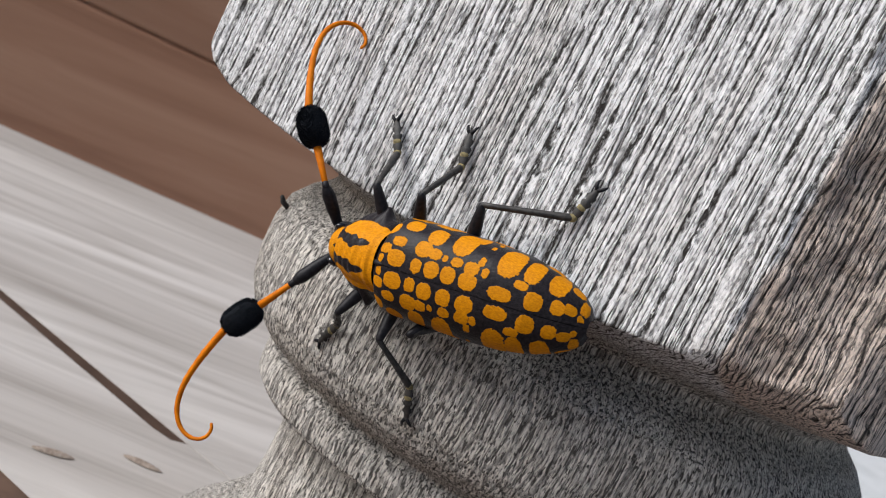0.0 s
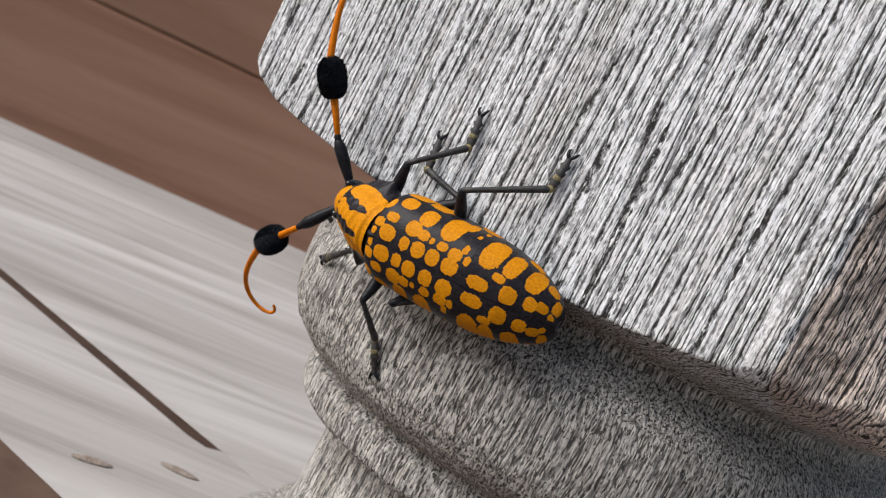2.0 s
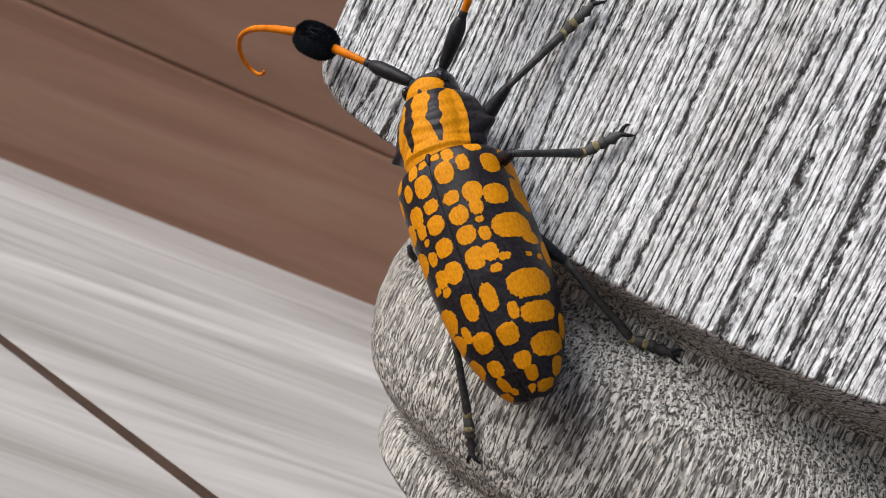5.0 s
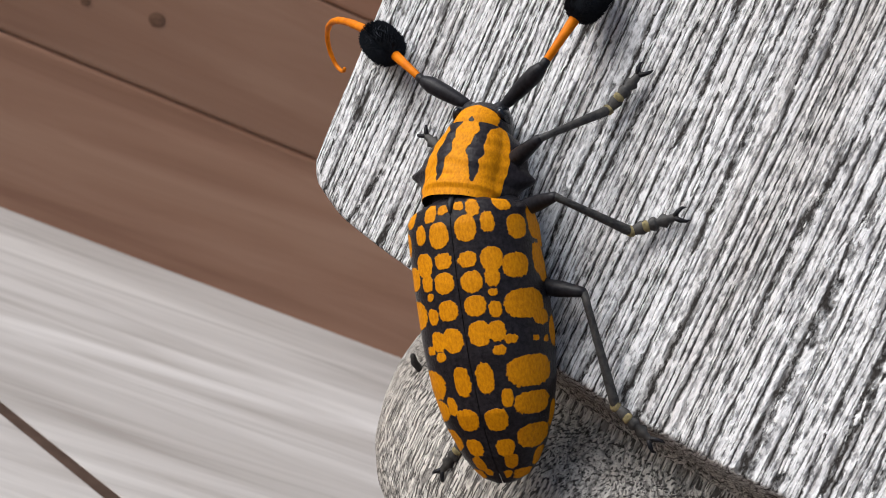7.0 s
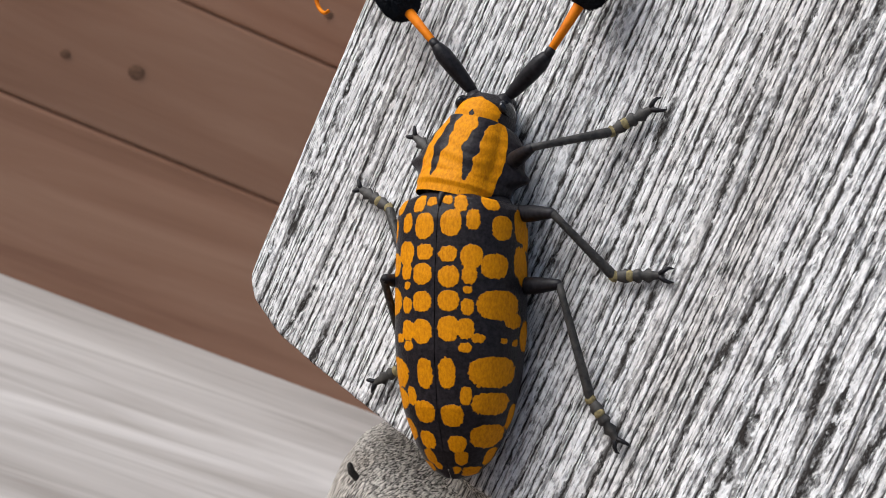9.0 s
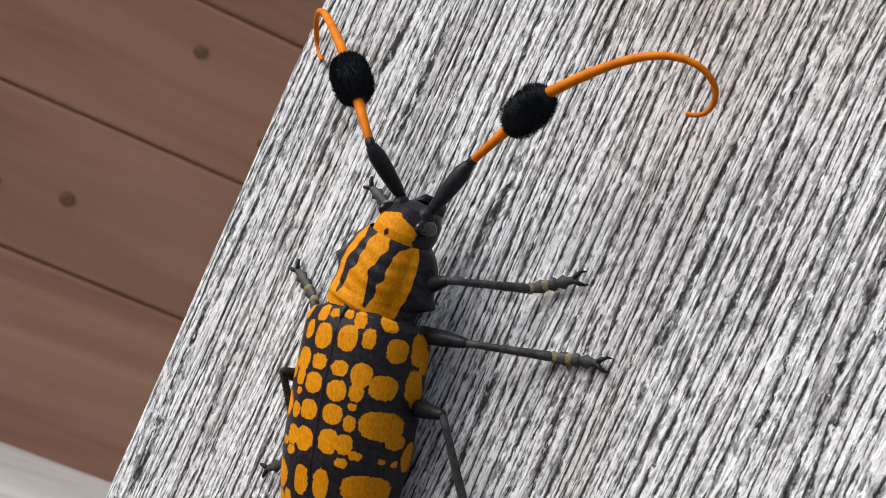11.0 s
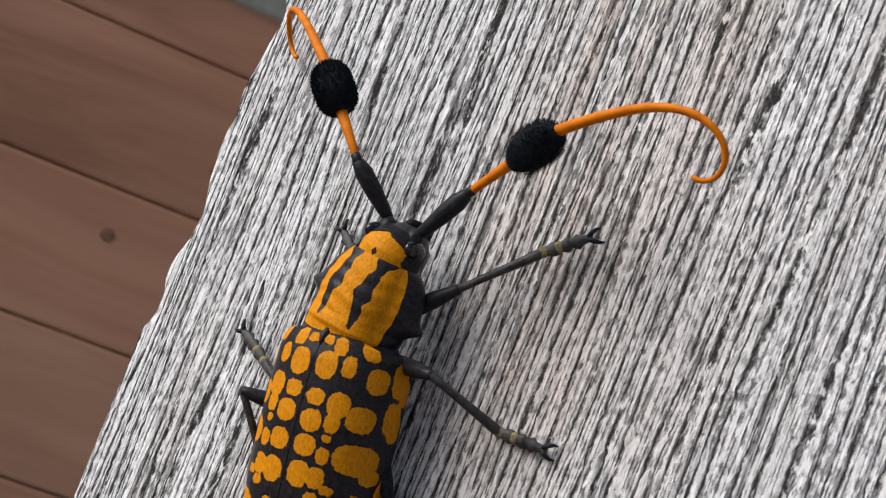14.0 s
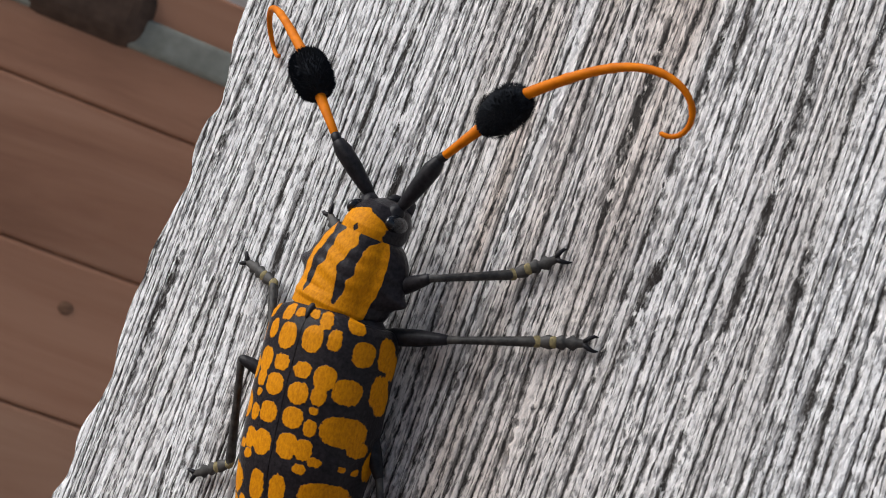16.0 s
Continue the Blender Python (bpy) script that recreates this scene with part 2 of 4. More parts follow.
def tube(name, points, radii, mat, sides=14, flat=1.0):
    """A round rod along points, closed and rounded at both ends."""
    P = [Vector(p) for p in points]
    rows = []
    up = Vector((0.13, 0.31, 0.94))
    for i, p in enumerate(P):
        d = (P[min(i + 1, len(P) - 1)] - P[max(i - 1, 0)]).normalized()
        a = up.cross(d).normalized()
        b = d.cross(a).normalized()
        rows.append([p + (a * math.cos(w) + b * math.sin(w) * flat) * radii[i] for w in [2 * math.pi * k / sides for k in range(sides)]])
    d0, d1 = (P[0] - P[1]).normalized(), (P[-1] - P[-2]).normalized()
    rows.insert(0, [P[0] + d0 * radii[0] * 0.5 + (v - P[0]) * 0.5 for v in rows[0]])
    rows.append([P[-1] + d1 * radii[-1] * 0.5 + (v - P[-1]) * 0.5 for v in rows[-1]])
    verts = [v for r in rows for v in r]
    faces = [(i * sides + k, i * sides + (k + 1) % sides, (i + 1) * sides + (k + 1) % sides, (i + 1) * sides + k)
             for i in range(len(rows) - 1) for k in range(sides)]
    n = len(verts)
    verts += [P[0] + d0 * radii[0] * 0.7, P[-1] + d1 * radii[-1] * 0.7]
    last = (len(rows) - 1) * sides
    faces += [(n, (k + 1) % sides, k) for k in range(sides)] + [(n + 1, last + k, last + (k + 1) % sides) for k in range(sides)]
    return mesh_of(name, verts, faces, mat)


def block(name, size, mat, bevel=0.002, bits=3):
    bm = bmesh.new()
    bmesh.ops.create_cube(bm, size=1.0)
    bmesh.ops.scale(bm, vec=size, verts=bm.verts)
    bmesh.ops.bevel(bm, geom=bm.edges[:], offset=bevel, segments=bits, profile=0.5, affect="EDGES")
    return bm_mesh(bm, name, mat, False)


def field(u, v, su, sv, seed, warp=None):
    """Smooth random values over u and v, with cells of su by sv metres."""
    rng = np.random.default_rng(seed)
    T = rng.random((256, 256))
    a, b = u / su, v / sv
    ia, ib = np.floor(a).astype(int), np.floor(b).astype(int)
    fa, fb = a - ia, b - ib
    fa, fb = fa * fa * (3 - 2 * fa), fb * fb * (3 - 2 * fb)
    g = lambda i, j: T[i % 256, j % 256]
    return (g(ia, ib) * (1 - fa) + g(ia + 1, ib) * fa) * (1 - fb) + (g(ia, ib + 1) * (1 - fa) + g(ia + 1, ib + 1) * fa) * fb


# ---- the baluster: a square post turned round below its shoulder ----
HALF = 0.0385
AXIS = 0.0035
RIGHT_OUT = 0.006
BOARD_Z = -0.0705
FOOT_Z = -0.07055
TOP_Z = 0.150


def turned_radius(z):
    """The radius of the turned part at a height, from the shoulder down to the foot."""
    keys = [(-0.07055, 0.0380), (-0.064, 0.0376), (-0.0590, 0.0345), (-0.0560, 0.0312), (-0.0535, 0.0290), (-0.0520, 0.0268), (-0.046, 0.0263),
            (-0.0400, 0.0263), (-0.0358, 0.0265), (-0.0352, 0.0270), (-0.0350, 0.0306), (-0.0346, 0.0318), (-0.0340, 0.0323), (-0.0318, 0.0325), (-0.0302, 0.0322), (-0.0297, 0.0315), (-0.0291, 0.0319),
            (-0.0278, 0.0346), (-0.0260, 0.0366), (-0.0236, 0.0378), (-0.0200, 0.0384), (-0.0165, 0.0384), (-0.0138, 0.0378), (-0.0118, 0.0362),
            (-0.0102, 0.0342), (-0.0092, 0.0334), (-0.0084, 0.0334), (-0.0074, 0.0346), (-0.0064, 0.0374), (-0.0058, 0.0388), (-0.0052, 0.0415),
            (-0.0046, 0.0446), (-0.0040, 0.0478), (-0.0033, 0.0506), (-0.0018, 0.0529), (0.0, 0.0543), (0.0018, 0.0550), (0.0030, 0.060), (0.004, 0.09)]
    return np.interp(z, [k[0] for k in keys], [k[1] for k in keys], right=0.09)


def baluster():
    base = tagged(new("baluster"), "weathered grey wooden baluster, square above with a turned ring and neck", "baluster")
    fine = np.concatenate([np.linspace(-140, -28, 1080)[:-1], np.linspace(-28, 25, 180)])
    coarse = np.linspace(25, 220, 90)[1:-1]
    th = np.radians(np.concatenate([fine, coarse]))
    zs = np.concatenate([np.linspace(FOOT_Z, -0.052, 60), np.linspace(-0.052, 0.004, 290)[1:], np.linspace(0.004, TOP_Z, 480)[1:]])
    Z, T = np.meshgrid(zs, th, indexing="ij")
    k = 90.0
    sq = HALF / (np.abs(np.cos(T)) ** k + np.abs(np.sin(T)) ** k) ** (1 / k)
    tr = turned_radius(Z)
    # under the split edge the shoulder was cut less deep
    spare = np.exp(-((np.degrees(T) + 56) / 18) ** 4) * (Z > -0.0062)
    tr = np.where(tr > 0.0385, 0.0385 + (tr - 0.0385) * (1 - 0.47 * spare), tr)
    w = 0.0003
    r = -w * np.log(np.exp(-np.clip((sq - 0.035) / w, -80, 80)) + np.exp(-np.clip((tr - 0.035) / w, -80, 80))) + 0.035
    # one front edge has split away to a rough slant, down to brown wood
    sx, sy = math.sin(radians(38)), -math.cos(radians(38))
    reach = 0.0268 * sx - 0.0385 * sy + (field(Z, T, 0.016, 0.08, 41) - 0.5) * 0.0018 + (field(Z, T, 0.0035, 0.05, 42) - 0.5) * 0.0009 + (field(Z, T, 0.0012, 0.03, 43) - 0.5) * 0.0004
    slant = reach / np.maximum(np.cos(T) * sx + np.sin(T) * sy, 0.05)
    split = (slant < r) & (tr > sq - 0.002) & (Z > -0.0060)
    r = np.where(Z > -0.0065, np.minimum(r, slant), r)
    X, Y = r * np.cos(T), r * np.sin(T)
    # the left front edge is chipped higher up
    edge = np.exp(-(((X + HALF) / 0.0030) ** 2 + ((Y + HALF) / 0.006) ** 2))
    chip = np.clip(field(Z, Z * 0, 0.011, 1, 3) - 0.45, 0, 1) * 2.0 + np.clip(field(Z, Z * 0, 0.0023, 1, 4) - 0.45, 0, 1) * 0.8
    for z0, wide, deep in EDGE_CHIPS:
        chip = chip + deep * np.exp(-np.abs((Z - z0) / wide) ** 3)
    chip *= np.clip((Z - 0.050) / 0.004, 0.04, 1)
    X = X + edge * chip * 0.0008
    # grain: fibres run upright, so that the turned parts cut across them
    c, d = np.cos(T), np.sin(T)
    girth = np.where(np.abs(d) >= np.abs(c), HALF * c / np.maximum(np.abs(d), 1e-6) * np.sign(-d), HALF * (2 * np.sign(c) + d / np.maximum(np.abs(c), 1e-6) * np.sign(c)))
    A = girth + (field(girth, Z, 0.010, 0.045, 7) - 0.5) * 0.0026 + (field(girth, Z, 0.0030, 0.014, 8) - 0.5) * 0.0004
    f1 = field(A, Z, 0.0011, 0.022, 11)
    f2 = field(A, Z, 0.0032, 0.060, 12)
    f5 = field(A, Z, 0.004, 0.020, 16)
    f3 = field(A, Z, 0.00030, 0.006, 13)
    f4 = field(A, Z, 0.009, 0.04, 14)
    turned = np.clip((-0.0055 - Z) / 0.002, 0, 1)
    furrow = np.clip(1.15 - np.abs(f1 - 0.5) / (0.01 + 0.05 * f4), 0, 1) * 0.3 + np.clip(1.2 - np.abs(f2 - 0.5) / 0.022, 0, 1) * np.clip(f5 * 3 - 1.5, 0, 1)
    furrow = np.clip(furrow, 0, 1.1) * (1 - 0.85 * turned)
    height = -furrow * 0.00022 + ((f1 - 0.5) * 0.00005 + (f3 - 0.5) * 0.00007) * (1 - 0.7 * turned) + (field(A, Z, 0.010, 0.05, 15) - 0.5) * 0.0005
    flat = tr > sq + 0.0006
    front = np.abs(X) < np.abs(Y)
    fx = np.where(flat & front, 0, np.where(flat, np.sign(X), np.cos(T)))
    fy = np.where(flat & front, np.sign(Y), np.where(flat, 0, np.sin(T)))
    fx, fy = np.where(split, sx, fx), np.where(split, sy, fy)
    X, Y = X + fx * height, Y + fy * height
    bare = np.clip((X - 0.0272 + (field(X, Z, 0.004, 0.012, 21) - 0.5) * 0.004 + (field(X, Z, 0.001, 0.003, 22) - 0.5) * 0.0015) / 0.001, 0, 1) * (Z > -0.0065)
    cut = np.clip((-0.0055 - Z) / 0.002, 0, 1)
    stain = np.exp(-(((X + 0.004) / 0.011) ** 2)) * np.clip((Z - 0.040) / 0.02, 0, 1) * np.clip(0.1 + 1.5 * field(A, Z, 0.0022, 0.03, 31) * field(A, Z, 0.008, 0.03, 32) * 1.8, 0, 1)
    X = X + np.clip(X / 0.03, 0, 1) * (RIGHT_OUT + (0.0036 - RIGHT_OUT) * turned)
    P = np.stack([X + AXIS, Y + AXIS, Z], -1)
    part("post", grid_mesh("post", P, WOOD, True, {"furrow": np.clip(furrow, 0, 1), "bare": bare, "cut": cut, "stain": stain}), base)
    h, t = HALF - 0.0008, TOP_Z - 0.0005
    cap = mesh_of("post_end", [(AXIS - h, AXIS - h, t), (AXIS + h - 0.004, AXIS - h, t), (AXIS + h - 0.004, AXIS + h, t), (AXIS - h, AXIS + h, t)], [(0, 1, 2, 3)], WOOD, False)
    part("post_end", cap, base)
    # a small dark bug sitting on the ring, built as a plain stub
    part("tiny_bug", tube("tiny_bug", [(-0.0226, -0.0236, -0.0142), (-0.0233, -0.0244, -0.0136), (-0.0236, -0.0247, -0.0130)], [0.0003, 0.00035, 0.00025], LEG, 8), base, "tiny dark upright bug on the turned ring")
    return base


EDGE_CHIPS = [(0.0545, 0.0020, 0.9), (0.0618, 0.0030, 1.2), (0.0795, 0.0030, 1.0), (0.0890, 0.0025, 0.8)]
baluster()
# ---- the boards below and the plank wall behind ----
def polygon_board(name, outline, thick, mat):
    bm = bmesh.new()
    f = bm.faces.new([bm.verts.new((x, y, 0)) for x, y in outline])
    bm.normal_update()
    if f.normal.z < 0:
        f.normal_flip()
    got = bmesh.ops.extrude_face_region(bm, geom=[f])
    bmesh.ops.translate(bm, vec=(0, 0, -thick), verts=[v for v in got["geom"] if isinstance(v, bmesh.types.BMVert)])
    bmesh.ops.recalc_face_normals(bm, faces=bm.faces)
    return bm_mesh(bm, name, mat, False)


def laid_board(name, outline, z_top, grain, thick, mat, label, group):
    """A board with that outline in plan, its grain turned by degrees."""
    m = pose(0, 0, z_top, 0, 0, grain)
    inv = m.inverted()
    ob = new(name, polygon_board(name, [(inv @ Vector((x, y, z_top))).xy for x, y in outline], thick, mat))
    ob.matrix_world = m
    return tagged(ob, label, "board", group)


def boards():
    laid_board("deck_board", [(-0.3223, 0.0271), (0.05, 0.0271), (0.05, 0.3795)], BOARD_Z, 47, 0.022, BOARD,
               "bleached pale wooden board with soft slanting grain", "deck boards")
    front = laid_board("deck_board", [(-0.75, -0.017), (0.05, -0.017), (0.05, 0.0268), (-0.0585, 0.0267), (-0.0600, 0.0240), (-0.064, 0.0231), (-0.12, 0.0236), (-0.20, 0.0229), (-0.75, 0.0234)], BOARD_Z, 42, 0.022, BOARD,
                       "bleached pale wooden board with small oval knots", "deck boards")
    for x, y, turn in ((-0.0575, -0.0046, 55), (-0.0533, 0.0110, 35)):
        k = part("knot", knot_mesh(0.0034, 0.0011, PALE_KNOT), front, "small brown oval knot")
        k.matrix_world = pose(x, y, BOARD_Z + 0.00015, 0, 0, turn)
    laid_board("deck_board", [(-0.75, -0.90), (0.70, -0.90), (0.70, -0.0171), (-0.75, -0.0171)], FOOT_Z, 0, 0.022, DEEP,
               "dark brown wooden board under the baluster", "deck boards")


def joint_shade():
    """A dark filler, almost flush, standing for the shade in the open board joint."""
    ob = new("joint_shade", block("joint_shade", (0.73, 0.0047, 0.012), BACKING, 0.0004))
    ob.matrix_world = pose(-0.316, 0.02475, BOARD_Z - 0.00605)
    tagged(ob, "dark filler strip standing for the shade in the joint between pale boards", "strip")


def knot_mesh(a, b, mat, n=20):
    ring = [(a * math.cos(2 * math.pi * k / n), b * math.sin(2 * math.pi * k / n), 0.0) for k in range(n)]
    top = [(x * 0.6, y * 0.6, 0.0003) for x, y, z in ring]
    faces = [(k, (k + 1) % n, n + (k + 1) % n, n + k) for k in range(n)] + [tuple(range(n, 2 * n))]
    return mesh_of("knot", ring + top, faces, mat)


def wall_planks():
    """Brown planks, laid level, on a wall that runs slantwise behind the boards."""
    wall = tagged(new("wall_planks"), "wall of brown stained level wooden planks with dark knots", "wall", kind="structure")
    turn = pose(-0.3005, 0.1823, 0, 0, 0, 43.4)
    wall.matrix_world = turn
    me = block("plank", (0.62, 0.02, 0.0522), BROWN, 0.0017)
    ruddy = block("plank", (0.62, 0.02, 0.0522), RUDDY, 0.0017)
    low = part("plank", block("plank", (0.62, 0.02, 0.2620), BROWN, 0.0017), wall, "wide lowest plank")
    low.location = (0.0, 0.010, -0.0367 - 0.1311)
    for i in range(0, 4):
        p = part("plank", me if i == 0 else ruddy, wall)
        p.location = (0.0, 0.010, -0.0367 + 0.0262 + i * 0.0524)
    back = part("backing", block("backing", (0.62, 0.012, 0.54), BACKING, 0.001), wall)
    back.location = (0.0, 0.0262, -0.087)
    for x, z, r in ((0.0113, -0.013, 0.0028), (0.0324, 0.052, 0.0026), (-0.0125, -0.0165, 0.0018), (0.058, 0.086, 0.002), (0.064, 0.0195 + 0.012, 0.0016)):
        k = part("knot", knot_mesh(r, r * 0.9, KNOT), wall, "dark round knot")
        k.matrix_local = pose(x, -0.0002, z, 90, 0, 0)
    beam = new("rail_beam", block("rail_beam", (0.62, 0.05, 0.05), BOARD, 0.003))
    beam.matrix_world = turn @ pose(0.0, 0.035, 0.1825)
    tagged(beam, "pale grey wooden rail lying above the plank wall", "rail")
    post = new("bracket", block("bracket", (0.046, 0.034, 0.026), BACKING, 0.009, 5))
    post.matrix_world = turn @ pose(0.002, 0.012, 0.1545)
    tagged(post, "dark wooden bracket between plank wall and rail", "bracket")
    board = new("wall_cap", block("wall_cap", (0.62, 0.03, 0.012), CAP, 0.002))
    board.matrix_world = turn @ pose(0.0, 0.013, 0.1495)
    tagged(board, "grey-green weathered cap board on the plank wall", "board")


PALE_KNOT = plain("board_knot", (0.20, 0.15, 0.12), (0.42, 0.35, 0.29), 1400, 0.8)
KNOT = plain("knot_wood", (0.12, 0.062, 0.038), (0.24, 0.125, 0.075), 700, 0.7)
DEEP = plain("deep_brown_wood", (0.10, 0.062, 0.045), (0.17, 0.105, 0.075), 120, 0.75)
BACKING = plain("dark_wood", (0.06, 0.036, 0.025), (0.10, 0.062, 0.045), 200, 0.8)
CAP = plain("grey_green_wood", (0.20, 0.20, 0.17), (0.30, 0.30, 0.26), 150, 0.8)
boards()
joint_shade()
wall_planks()
ground = new("ground", mesh_of("ground", [(-300, -300, -0.75), (300, -300, -0.75), (300, 300, -0.75), (-300, 300, -0.75)], [(0, 1, 2, 3)], GROUND, False))
tagged(ground, "pale sunlit concrete ground far below the boards", "ground", kind="structure")

# ---- the beetle: forward is +y, up is +z, lengths about a millimetre times MM ----
MM = 0.00103
NECK = (0.0, 7.0, 4.0)
FEELER_BASE = (1.35, 8.1, -1.4)
ELY_BASE, ELY_LEN = 7.0, 20.8


def ely_width(s):
    return np.interp(s, [0, 0.02, 0.06, 0.12, 0.3, 0.5, 0.65, 0.78, 0.88, 0.94, 0.98, 1.0], [3.3, 4.15, 4.6, 4.72, 4.72, 4.70, 4.45, 3.90, 3.10, 2.42, 1.7, 0.7])


def ely_top(s):
    return np.interp(s, [0, 0.03, 0.1, 0.3, 0.55, 0.75, 0.9, 1.0], [5.9, 6.5, 6.9, 7.1, 6.9, 6.2, 5.0, 3.6])


def ely_low(s):
    return np.interp(s, [0, 0.1, 0.5, 0.85, 1.0], [2.6, 2.0, 1.8, 2.0, 2.5])


def ely_point(s, q, side):
    """A place on the wing case: s from base to tip, q from the seam (0) to the lower rim (1)."""
    a = q * np.radians(104)
    w, top, low = ely_width(s), ely_top(s), ely_low(s)
    mid = low + (top - low) * 0.12
    x = side * (0.03 + w * np.sign(np.sin(a)) * np.abs(np.sin(a)) ** 0.88)
    c = np.cos(a)
    z = mid + (top - mid) * np.sign(c) * np.abs(c) ** 0.8
    y = ELY_BASE - ELY_LEN * s + 0.9 * np.exp(-s / 0.03) * np.sin(a) ** 2 * -1.0
    return np.stack([x, y, z], -1)


SPOTS = [
    (0.05, 0.174, 0.74, 0.54, 0.038, 0.058, 0.39, 0.58, 0.107, 0.29, 0.83, 0.58, 0.038, 0.478, 0.78, 0.83, 0.119, 0.101, 1.09, 1.04, 0.132, 0.594, 0.96, 0.99, 0.119, 0.841, 1.31, 0.77),
    (0.233, 0.29, 0.96, 0.92, 0.226, 0.087, 0.65, 0.75, 0.264, 0.522, 0.96, 1.21, 0.245, 0.841, 1.22, 0.72),
    (0.302, 0.101, 0.87, 0.92, 0.296, 0.275, 0.74, 0.62, 0.346, 0.261, 0.31, 0.38),
    (0.384, 0.101, 0.83, 0.92, 0.403, 0.261, 0.65, 0.54, 0.396, 0.58, 1.13, 1.98, 0.447, 0.754, 0.61, 0.94),
    (0.478, 0.101, 1.0, 0.83, 0.478, 0.246, 0.83, 0.71, 0.509, 0.362, 0.35, 0.58, 0.541, 0.246, 0.39, 0.54, 0.516, 0.638, 0.22, 0.33, 0.522, 0.797, 0.26, 0.39),
    (0.629, 0.087, 1.26, 0.83, 0.704, 0.261, 0.74, 0.54, 0.623, 0.551, 1.18, 2.31, 0.667, 0.377, 0.17, 0.21),
    (0.774, 0.13, 0.92, 1.12, 0.73, 0.565, 0.87, 2.04),
    (0.874, 0.174, 0.74, 0.99, 0.843, 0.609, 0.92, 2.31),
    (0.922, 0.24, 0.62, 1.0, 0.917, 0.80, 0.7, 1.1, 0.970, 0.55, 0.42, 2.2, 0.968, 0.16, 0.3, 0.7),
    (0.16, 0.93, 1.0, 0.55, 0.28, 0.9, 1.1, 0.6, 0.5, 0.93, 1.2, 0.6, 0.78, 0.92, 1.0, 0.6),
]



def spot_value(s, q, side):
    """How deep a place lies inside the orange patches, 0 to 1."""
    u, v = s * ELY_LEN, q * 7.6
    best = np.full(np.shape(s), -9.0)
    for n, row in enumerate(SPOTS):
        for k in range(0, len(row), 4):
            cs, cq, rs, rq = row[k:k + 4]
            ju = 0.25 * math.sin(5.1 * n + 1.7 * k) * (side < 0)
            rv = min(rq * 0.88, max(0.3, cq * 7.6 - 0.12)) if cq < 0.2 else rq * (0.84 if cq < 0.4 else 0.92)
            du, dv = (u - cs * ELY_LEN - ju) / (rs * (0.88 if cq < 0.35 else 0.93)), (v - cq * 7.6) / rv
            d = (np.abs(du) ** 2.5 + np.abs(dv) ** 2.5) ** (1 / 2.5)
            best = np.maximum(best, (1 - d) * min(rs, rq))
    return np.clip(0.5 + best * 1.6, 0, 1)


